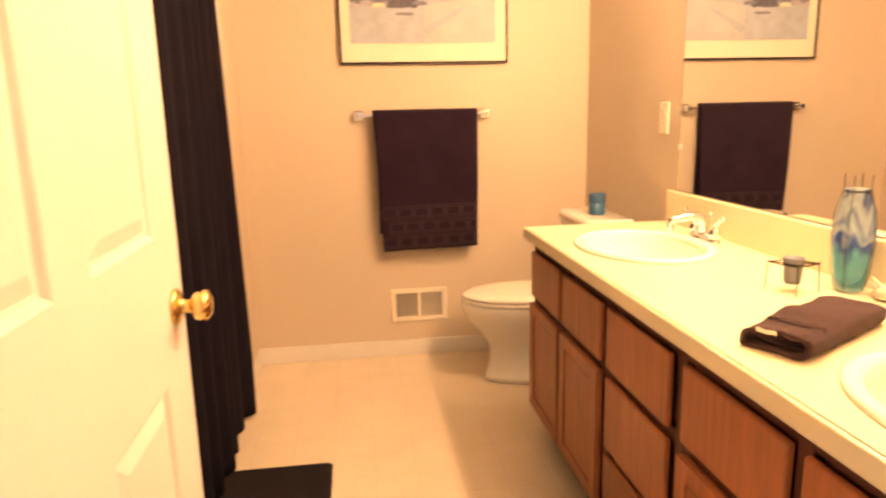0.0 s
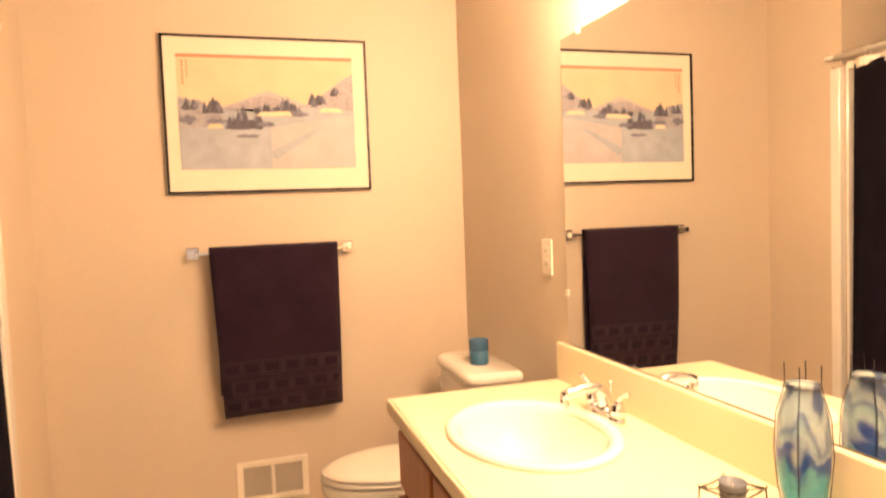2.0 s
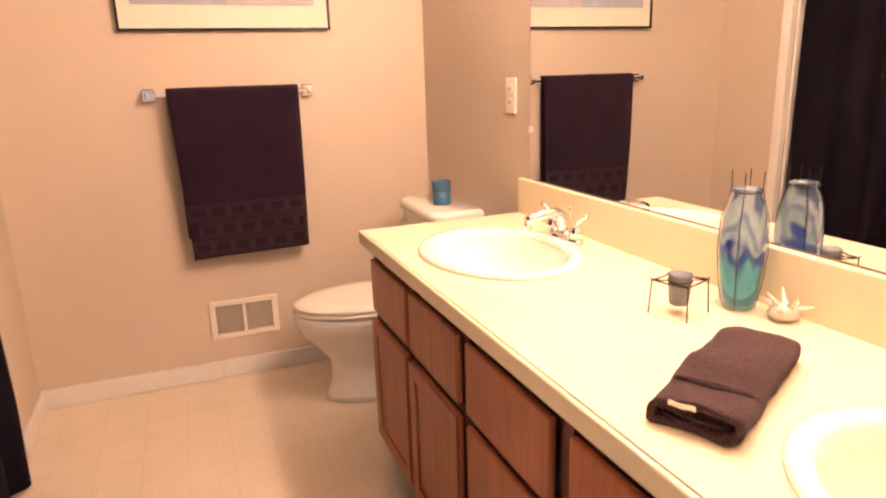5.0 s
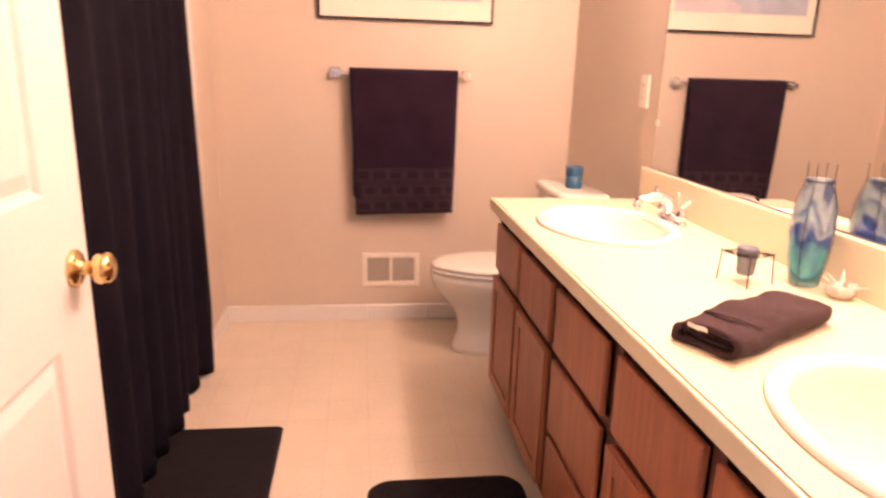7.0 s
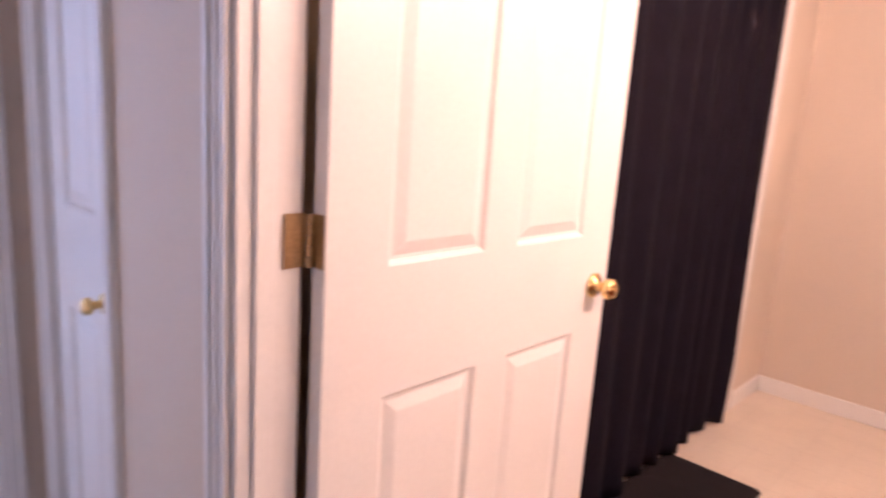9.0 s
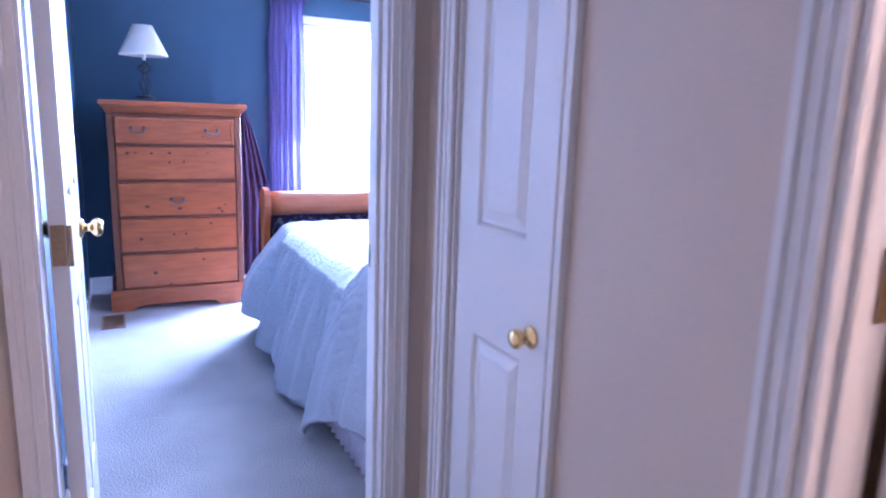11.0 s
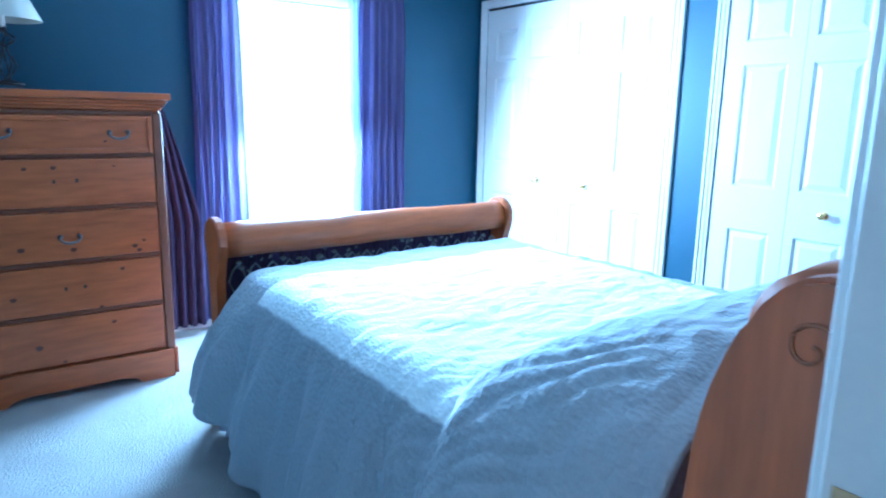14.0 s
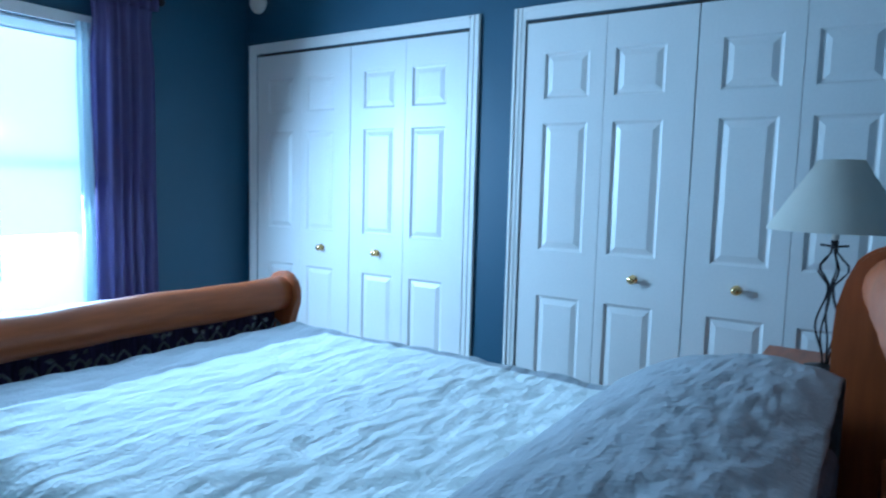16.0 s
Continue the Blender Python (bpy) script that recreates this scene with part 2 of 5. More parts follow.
# ---- building helpers ----
def bx(bm, x0, x1, y0, y1, z0, z1, bevel=0, seg=1):
    r = bmesh.ops.create_cube(bm, size=1)
    vs = r["verts"]
    for v in vs:
        v.co = Vector(((x0 + x1) / 2 + v.co.x * (x1 - x0), (y0 + y1) / 2 + v.co.y * (y1 - y0), (z0 + z1) / 2 + v.co.z * (z1 - z0)))
    if bevel:
        es = list({e for v in vs for e in v.link_edges})
        bmesh.ops.bevel(bm, geom=es, offset=bevel, segments=seg, affect="EDGES", profile=.5)
    return vs


def finish(name, bm, mat, parent=None, smooth=False):
    bmesh.ops.recalc_face_normals(bm, faces=bm.faces)
    me = bpy.data.meshes.new(name)
    bm.to_mesh(me)
    bm.free()
    for m in (mat if isinstance(mat, (list, tuple)) else [mat]):
        me.materials.append(m)
    if smooth:
        for p in me.polygons:
            p.use_smooth = True
    ob = new(name, me)
    if parent:
        ob.parent = parent
    return ob


def part(name, bm, mat, parent, label="", smooth=False, kind=""):
    """Links a bmesh as one part, in the coordinates of its thing."""
    return tagged(finish(name, bm, mat, parent, smooth), label, kind=kind)


def box_part(name, dims, mat, parent, label="", bevel=.003, seg=1):
    bm = bmesh.new()
    bx(bm, *dims, bevel, seg)
    return part(name, bm, mat, parent, label)


def thing(name, label, category, at=(0, 0, 0), turn=0, group=""):
    e = new(name)
    e.location, e.rotation_euler = at, (0, 0, radians(turn))
    e.empty_display_size = .05
    return tagged(e, label, category, group)


def structure(name, dims_list, mat, label, category="", bevel=0, piece=""):
    """One box, or several as parts of one thing of the setting."""
    if len(dims_list) == 1:
        bm = bmesh.new()
        bx(bm, *dims_list[0], bevel)
        return tagged(finish(name, bm, mat), label, category, kind="structure")
    e = tagged(new(name), label, category, kind="structure")
    for d in dims_list:
        bm = bmesh.new()
        bx(bm, *d, bevel)
        finish(piece or "section", bm, mat, e)
    return e


def lathe(bm, profile, seg=24, at=(0, 0, 0), sx=1, sy=1, cap=True):
    rings = []
    for r, z in profile:
        rings.append([bm.verts.new((at[0] + r * sx * math.cos(2 * math.pi * i / seg), at[1] + r * sy * math.sin(2 * math.pi * i / seg), at[2] + z)) for i in range(seg)])
    for a, b in zip(rings, rings[1:]):
        for i in range(seg):
            bm.faces.new((a[i], a[(i + 1) % seg], b[(i + 1) % seg], b[i]))
    if cap:
        if profile[0][0] > 1e-5:
            bm.faces.new(rings[0][::-1])
        if profile[-1][0] > 1e-5:
            bm.faces.new(rings[-1])
    return rings


def tube(bm, pts, r, seg=8, taper=None):
    """A round bar along points."""
    pts = [Vector(p) for p in pts]
    rings = []
    for i, p in enumerate(pts):
        d = (pts[min(i + 1, len(pts) - 1)] - pts[max(i - 1, 0)]).normalized()
        up = Vector((0, 0, 1)) if abs(d.z) < .9 else Vector((1, 0, 0))
        a = d.cross(up).normalized()
        b = d.cross(a)
        rr = r * (taper[i] if taper else 1)
        rings.append([bm.verts.new(p + a * rr * math.cos(2 * math.pi * k / seg) + b * rr * math.sin(2 * math.pi * k / seg)) for k in range(seg)])
    for a, b in zip(rings, rings[1:]):
        for k in range(seg):
            bm.faces.new((a[k], a[(k + 1) % seg], b[(k + 1) % seg], b[k]))
    bm.faces.new(rings[0][::-1])
    bm.faces.new(rings[-1])


def sheet(bm, nu, nv, f, thick=0):
    """A grid of points f(u, v), with u and v from 0 to 1."""
    g = [[bm.verts.new(f(i / nu, j / nv)) for j in range(nv + 1)] for i in range(nu + 1)]
    fs = [bm.faces.new((g[i][j], g[i + 1][j], g[i + 1][j + 1], g[i][j + 1])) for i in range(nu) for j in range(nv)]
    if thick:
        bm.normal_update()
        bmesh.ops.solidify(bm, geom=fs, thickness=thick)
    return fs


def extrude_outline(bm, pts, axis, a, b):
    """A closed outline of (u, v) pulled from a to b along axis."""
    def put(u, v, w):
        return {"x": (w, u, v), "y": (u, w, v), "z": (u, v, w)}[axis]
    lo, hi = [bm.verts.new(put(u, v, a)) for u, v in pts], [bm.verts.new(put(u, v, b)) for u, v in pts]
    bm.faces.new(lo)
    bm.faces.new(hi[::-1])
    for i in range(len(pts)):
        j = (i + 1) % len(pts)
        bm.faces.new((lo[i], lo[j], hi[j], hi[i]))


# ---- large structure ----
XR, XL, YF = 1.642, -.10, 3.625        # bathroom: mirror wall, wall beside the tub, towel wall
HY0, HY1 = .465, .58                    # wall between hall and bathroom
BX0, BX1 = -1.115, -1.0                 # wall between hall and bedroom
WX, YS, YC = -4.82, -.45, 2.94          # bedroom: window wall, wall behind the dresser, closet wall
H = 2.44

structure("floor_bathroom", [(-.93, XR + .1, HY0 + .05, YF + .1, -.1, 0)], VINYL, "cream sheet vinyl floor with faint embossed squares", "floor")
structure("floor_hall", [(BX0, 2.6, -.62, HY0 + .05, -.1, .004)], CARPET, "light beige cut pile carpet in the hallway", "floor")
structure("floor_bedroom", [(WX - .1, BX0, YS - .1, YC + .7, -.1, .004)], CARPET, "light beige cut pile carpet in the bedroom", "floor")
structure("ceiling", [(WX - .1, 2.6, -.72, YF + .1, H, H + .1)], CEIL, "matte off-white painted ceiling", "ceiling")
structure("wall_towel", [(-1.03, XR + .1, YF, YF + .1, 0, H)], TAN, "tan painted bathroom wall behind the towel bar", "wall")
structure("wall_mirror", [(XR, XR + .1, HY1, YF, 0, H)], TAN, "tan painted bathroom wall behind the mirror", "wall")
structure("wall_tub_end", [(-.93, -.1165, 3.171, 3.2265, 0, H), (-.93, XL, 3.2265, YF, 0, H), (-.1165, XL, 3.171, 3.2265, 2.0, H)], TAN, "tan painted wall beside the shower curtain", "wall")
structure("wall_tub_back", [(-1.03, -.93, HY1, YF, 0, H)], TAN, "tan painted wall behind the tub", "wall")
structure("wall_tub_near", [(-.93, -.13, 1.42, 1.53, 0, H)], TAN, "tan painted short wall at the near tub end", "wall")
structure("wall_hall_north", [(BX1, -.863, HY0, HY1, 0, H), (-.465, .026, HY0, HY1, 0, H), (-.863, -.465, HY0, HY1, 2.05, H),
                              (.026, .96, HY0, HY1, 2.05, H), (.96, 2.6, HY0, HY1, 0, H)], TAN, "tan painted hallway wall with two door openings", "wall")
structure("wall_hall_south", [(BX1, 2.6, -.62, -.52, 0, H)], TAN, "tan painted hallway wall", "wall")
structure("wall_hall_end", [(2.5, 2.6, -.52, HY0, 0, H)], TAN, "tan painted wall closing the hallway", "wall")
structure("wall_bedroom_door", [(BX0, BX1, .37, YC, 0, H), (BX0, BX1, -.52, -.40, 0, H), (BX0, BX1, -.40, .37, 2.05, H)], TAN, "painted wall around the bedroom doorway", "wall")
structure("wall_bedroom_east", [(BX0 - .006, BX0, .43, YC, 0, H), (BX0 - .006, BX0, -.45, .43, 2.11, H)], NAVY, "dark navy blue painted wall behind the headboard", "wall")
structure("wall_bedroom_south", [(WX, BX0 - .006, YS - .1, YS, 0, H)], NAVY, "dark navy blue painted bedroom wall beside the dresser", "wall")
WY0, WY1, WZ0, WZ1 = 1.10, 1.94, .55, 2.00
structure("wall_window", [(WX - .12, WX, YS - .1, WY0, 0, H), (WX - .12, WX, WY1, YC + .1, 0, H), (WX - .12, WX, WY0, WY1, 0, WZ0), (WX - .12, WX, WY0, WY1, WZ1, H)],
          NAVY, "dark navy blue painted wall with one window", "wall")
CA, CB = (-4.72, -3.155), (-2.84, -1.275)
structure("wall_closet", [(WX, CA[0], YC, YC + .1, 0, H), (CA[1], CB[0], YC, YC + .1, 0, H), (CB[1], BX0, YC, YC + .1, 0, H),
                          (CA[0], CA[1], YC, YC + .1, 2.03, H), (CB[0], CB[1], YC, YC + .1, 2.03, H)], NAVY, "dark teal navy painted wall around two closets", "wall")
structure("wall_closet_back", [(WX, BX0, YC + .6, YC + .7, 0, H)], TAN, "plain wall at the back of the closets", "wall")
structure("wall_linen_back", [(BX1, .0, 1.15, 1.25, 0, H)], TAN, "plain wall at the back of the linen cupboard", "wall")
structure("ground_outside", [(-400, 400, -400, 400, -3.1, -3.0)], GRASS, "green lawn outside the house", "ground")


def baseboard(name, runs, label):
    structure(name, runs, WHITE, label, "baseboard", bevel=.004)


baseboard("baseboard_bathroom", [(XL, .62, YF - .014, YF, 0, .085), (.93, XR, YF - .014, YF, 0, .085), (.62, .93, YF - .014, YF, 0, .085),
                                 (XL, XL + .014, 3.228, YF - .014, 0, .085)], "cream painted bathroom baseboard")
baseboard("baseboard_bedroom", [(WX, -1.93, YS, YS + .014, 0, .09), (WX, WX + .014, YS + .014, YC - .02, 0, .09), (CA[1] + .065, CB[0] - .065, YC - .014, YC, 0, .09)], "white painted bedroom baseboard")
baseboard("baseboard_hall", [(-.405, -.022, HY0 - .014, HY0, 0, .085), (-.995, -.924, HY0 - .014, HY0, 0, .085)], "cream painted hallway baseboard")


def casing_runs(u0, u1, top, axis, face, side, w=.06):
    """Stepped door casing about an opening u0..u1: flat board, outer bead and inner bead. side: -1 or 1, the way it stands out."""
    def run(a0, a1, z0, z1, d):
        lo, hi = sorted((face, face + side * d))
        return (a0, a1, lo, hi, z0, z1) if axis == "x" else (lo, hi, a0, a1, z0, z1)
    out = []
    for s, u in ((-1, u0), (1, u1)):
        for o0, o1, d in ((.004, w, .011), (w - .016, w - .001, .018), (.022, .030, .015)):
            a, b = sorted((u + s * o0, u + s * o1))
            out.append(run(a, b, 0, top + (w if d == .011 else w - .002), d))
    out.append(run(u0 - .004, u1 + .004, top + .004, top + w, .011))
    out.append(run(u0 - .004, u1 + .004, top + w - .016, top + w - .001, .018))
    return out


structure("door_casing_bathroom", casing_runs(.050, .945, 2.04, "x", HY0, -1), WHITE, "white painted moulded casing of the bathroom doorway", "door casing", .0015)
structure("door_casing_linen", casing_runs(-.858, -.470, 2.04, "x", HY0, -1), WHITE, "white painted moulded casing of the linen cupboard", "door casing", .0015)
structure("door_casing_bedroom", casing_runs(-.385, .355, 2.04, "y", BX1, 1), WHITE, "white painted moulded casing of the bedroom doorway", "door casing", .0015)
structure("door_casing_bedroom_inside", casing_runs(-.385, .355, 2.04, "y", BX0 - .006, -1), WHITE, "white painted casing inside the bedroom doorway", "door casing", .0015)
structure("closet_casing", casing_runs(*CA, 2.03, "x", YC, -1, .062) , WHITE, "white painted casing of the window side closet", "closet casing", .0015)
structure("closet_casing", casing_runs(*CB, 2.03, "x", YC, -1, .062), WHITE, "white painted casing of the bedside closet", "closet casing", .0015)
# jambs and stops
structure("door_jamb_bathroom", [(.028, .060, HY0 + .002, HY1 + .004, 0, 2.05), (.94, .958, HY0 + .002, HY1 - .002, 0, 2.05), (.060, .94, HY0 + .002, HY1 - .002, 2.03, 2.048),
                                 (.060, .070, HY0 + .03, HY0 + .062, 0, 2.03), (.928, .94, HY0 + .03, HY0 + .066, 0, 2.03)], WHITE, "white painted jamb and stop of the bathroom doorway", "door jamb", .001)
structure("door_jamb_linen", [(-.862, -.854, HY0 + .002, HY1, 0, 2.05), (-.474, -.466, HY0 + .002, HY1, 0, 2.05), (-.854, -.474, HY0 + .002, HY1, 2.034, 2.048)], WHITE, "white painted jamb of the linen cupboard", "door jamb", .001)
structure("door_jamb_bedroom", [(BX0 - .004, BX1 - .002, .351, .369, 0, 2.05), (BX0 - .004, BX1 - .002, -.399, -.381, 0, 2.05), (BX0 - .004, BX1 - .002, -.381, .351, 2.03, 2.048),
                                (BX0 + .045, BX0 + .08, .340, .351, 0, 2.03)], WHITE, "white painted jamb and stop of the bedroom doorway", "door jamb", .001)
structure("closet_jamb", [(c0 + a, c0 + b, YC, YC + .1, 0, 2.03) for c0, a, b in ((CA[0], 0, .003), (CA[1], -.003, 0), (CB[0], 0, .003), (CB[1], -.003, 0))], WHITE, "white painted closet jambs", "door jamb")


# ---- doors ----
def leaf_mesh(bm, w, h, t, panels):
    """A door leaf from (0, 0, 0) to (w, t, h) with a recess on both faces for each panel (x0, x1, z0, z1)."""
    xs = sorted({0, w, *[p[0] for p in panels], *[p[1] for p in panels]})
    zs = sorted({0, h, *[p[2] for p in panels], *[p[3] for p in panels]})
    for y, s in ((0, 1), (t, -1)):
        for a, b in zip(xs, xs[1:]):
            for c, d in zip(zs, zs[1:]):
                if (a, b, c, d) in panels or any(p[0] <= a and b <= p[1] and p[2] <= c and d <= p[3] for p in panels):
                    continue
                bm.faces.new([bm.verts.new(v) for v in ((a, y, c), (b, y, c), (b, y, d), (a, y, d))])
        for x0, x1, z0, z1 in panels:
            last = None
            for i, dep in ((0, 0), (.004, .002), (.010, .009), (.016, .010)):
                ring = [bm.verts.new(v) for v in ((x0 + i, y + s * dep, z0 + i), (x1 - i, y + s * dep, z0 + i), (x1 - i, y + s * dep, z1 - i), (x0 + i, y + s * dep, z1 - i))]
                if last:
                    for k in range(4):
                        bm.faces.new((last[k], last[(k + 1) % 4], ring[(k + 1) % 4], ring[k]))
                last = ring
            bm.faces.new(last)
    for q in (((0, 0, 0), (w, 0, 0), (w, t, 0), (0, t, 0)), ((0, 0, h), (w, 0, h), (w, t, h), (0, t, h)),
              ((0, 0, 0), (0, t, 0), (0, t, h), (0, 0, h)), ((w, 0, 0), (w, t, 0), (w, t, h), (w, 0, h))):
        bm.faces.new([bm.verts.new(v) for v in q])
    bmesh.ops.remove_doubles(bm, verts=bm.verts, dist=1e-5)


def field(bm, x0, x1, z0, z1, y, s):
    """The raised field of a panel."""
    rings = []
    for i, d in ((.017, -.0095), (.040, -.002), (.043, -.0015)):
        rings.append([bm.verts.new(v) for v in ((x0 + i, y - s * d, z0 + i), (x1 - i, y - s * d, z0 + i), (x1 - i, y - s * d, z1 - i), (x0 + i, y - s * d, z1 - i))])
    for a, b in zip(rings, rings[1:]):
        for k in range(4):
            bm.faces.new((a[k], a[(k + 1) % 4], b[(k + 1) % 4], b[k]))
    bm.faces.new(rings[-1])
    bm.faces.new(rings[0][::-1])


def knob(parent, at, out, name="door_knob", size=1.0, mat=None):
    """A round knob that stands out along the direction out."""
    bm = bmesh.new()
    prof = [(.0, 0), (.032, 0), (.033, .004), (.028, .009), (.014, .012), (.0115, .022), (.013, .030), (.024, .036), (.0285, .046), (.027, .056), (.018, .063), (0, .065)]
    lathe(bm, [(r * size, z * size) for r, z in prof], 20, cap=False)
    q = Vector((0, 0, 1)).rotation_difference(Vector(out)).to_matrix().to_4x4()
    bmesh.ops.transform(bm, matrix=Matrix.Translation(at) @ q, verts=bm.verts)
    bmesh.ops.remove_doubles(bm, verts=bm.verts, dist=1e-5)
    return part(name, bm, mat or BRASS, parent, "polished brass round knob", True)


def panel_door(name, label, w, h, t, panels, category="door"):
    e = thing(name, label, category)
    e["kind"] = "structure"
    bm = bmesh.new()
    leaf_mesh(bm, w, h, t, panels)
    part("leaf", bm, WHITE, e)
    for p in panels:
        bm = bmesh.new()
        field(bm, *p, 0, 1)
        field(bm, *p, t, -1)
        part("panel", bm, WHITE, e)
    return e


def six(w, stile, mid, zs):
    half = (w - 2 * stile - mid) / 2
    return [(x, x + half, a, b) for x in (stile, stile + half + mid) for a, b in zs]


ZS = [(.235, .812), (1.058, 1.655), (1.755, 1.925)]
door_1 = panel_door("door_1", "open white six-panel bathroom door with a brass knob", .903, 2.02, .035, six(.903, .135, .105, ZS))
door_1.matrix_world = pose(.108, .597, .012, 0, 0, 90.1)
for yy, s in ((0, -1), (.035, 1)):
    knob(door_1, (.843, yy, .925), (0, s, 0))
box_part("latch_plate", (.902, .905, .006, .029, .88, .94), BRASS, door_1, "brass latch plate")
bm = bmesh.new()
for z in (.20, 1.112, 1.80):
    for k in range(5):
        lathe(bm, [(.0065, .0005), (.0065, .0172)], 12, (-.0065, .038, z - .045 + .018 * k))
    bx(bm, -.0015, -.0003, .004, .036, z - .045, z + .045)
    bx(bm, -.050, -.013, .0425, .0437, z - .045, z + .045)
part("hinge", bm, BRASSOLD, door_1, "worn brass butt hinges")

door_2 = panel_door("door_2", "closed narrow white panelled linen cupboard door with a small brass knob", .371, 2.02, .03, [(.085, .285, a, b) for a, b in ZS])
door_2.matrix_world = pose(-.850, HY0 + .012, .012)
knob(door_2, (.322, 0, .872), (0, -1, 0), size=.72)
door_3 = panel_door("door_3", "open white six-panel bedroom door with a brass knob", .725, 2.02, .035, six(.725, .11, .09, ZS))
door_3.matrix_world = pose(-1.122, -.337, .012, 0, 0, 180.6)
for yy, s in ((0, -1), (.035, 1)):
    knob(door_3, (.655, yy, .925), (0, s, 0))
bm = bmesh.new()
for z in (.20, .99, 1.80):
    lathe(bm, [(.006, -.045), (.006, .045)], 10, (-.006, -.004, z))
    bx(bm, -.0015, -.0003, .004, .032, z - .045, z + .045)
part("hinge", bm, BRASSOLD, door_3, "worn brass butt hinges")
structure("strike_plate", [(-1.109, -1.081, .3495, .3508, .91, .97)], BRASSOLD, "worn brass strike plate on the bedroom jamb", "strike plate")
structure("strike_hole", [(-1.101, -1.088, .3488, .3494, .925, .955)], DARKSLOT, "dark slot of the strike plate", "strike plate")

ZC = [(.20, .745), (.96, 1.556), (1.665, 1.875)]
n = 3
for c0 in (CA[0], CB[0]):
    for pair in (0, 1):
        n += 1
        e = thing("door_%d" % n, "closed white panelled bifold closet door with a small brass knob", "closet door", (c0 + .006 + pair * .778, YC - .002, .016), group="closet doors")
        e["kind"] = "structure"
        for k in (0, 1):
            shift = .012 if k == 0 else -.040
            bm = bmesh.new()
            pl = [(.082 + shift, .303 + shift, a - .016, b - .016) for a, b in ZC]
            leaf_mesh(bm, .385, 2.0, .03, pl)
            bmesh.ops.translate(bm, vec=(k * .3875, 0, 0), verts=bm.verts)
            lf = part("leaf", bm, WHITE, e)
            for p in pl:
                bm = bmesh.new()
                field(bm, p[0] + k * .3875, p[1] + k * .3875, p[2], p[3], 0, 1)
                part("panel", bm, WHITE, lf)
        knob(e, ((.560 if pair == 0 else .205), 0, .848), (0, -1, 0), "knob", .62)
structure("closet_track", [(c[0] + .003, c[1] - .003, YC + .004, YC + .03, 2.017, 2.03) for c in (CA, CB)], DARKSLOT, "dark overhead track of the bifold doors", "closet track")

# ---- window ----
win = thing("window_1", "white framed bedroom window with a lowered shade", "window")
win["kind"] = "structure"
bm = bmesh.new()
for d in ((WX - .11, WX - .02, WY0 + .001, WY0 + .035, WZ0, WZ1), (WX - .11, WX - .02, WY1 - .035, WY1 - .001, WZ0, WZ1), (WX - .11, WX - .02, WY0 + .035, WY1 - .035, WZ0, WZ0 + .04),
          (WX - .11, WX - .02, WY0 + .035, WY1 - .035, WZ1 - .04, WZ1), (WX - .10, WX - .06, WY0 + .035, WY1 - .035, 1.29, 1.33)):
    bx(bm, *d, .002)
part("window_frame", bm, WHITE, win, "white painted window frame")
for z0, z1 in ((WZ0 + .04, 1.29), (1.33, WZ1 - .04)):
    p = box_part("pane", (WX - .085, WX - .081, WY0 + .035, WY1 - .035, z0, z1), GLASS, win, bevel=0)
    p.visible_shadow = False
bm = bmesh.new()
for d in ((WX + .001, WX + .016, WY0 - .06, WY0 - .001, WZ0 - .06, WZ1 + .06), (WX + .001, WX + .016, WY1 + .001, WY1 + .06, WZ0 - .06, WZ1 + .06), (WX + .001, WX + .016, WY0 - .001, WY1 + .001, WZ1 + .001, WZ1 + .06)):
    bx(bm, *d, .002)
bx(bm, WX + .0005, WX + .04, WY0 - .08, WY1 + .08, WZ0 - .025, WZ0, .003)
part("window_sill", bm, WHITE, win, "white painted sill and casing")
blind = thing("window_blind", "thin white window shade drawn down in the glare", "blind", (WX + .02, 1.52, 0))
box_part("headrail", (-.02, .02, -.39, .39, 1.935, 1.975), BLIND, blind)
box_part("shade_cloth", (-.0485, -.0475, -.382, .382, WZ0 + .002, 1.934), BLIND, blind, "thin white shade cloth", bevel=0)
bm = bmesh.new()
tube(bm, [(.012, -.045, 1.935), (.014, -.046, 1.5), (.013, -.05, .75)], .0028, 6)
part("tilt_wand", bm, WAXPALE, blind, "translucent tilt wand")


# ---- bathroom: vanity ----
VX, VY0, VY1, CT = 1.095, .585, 2.655, .832


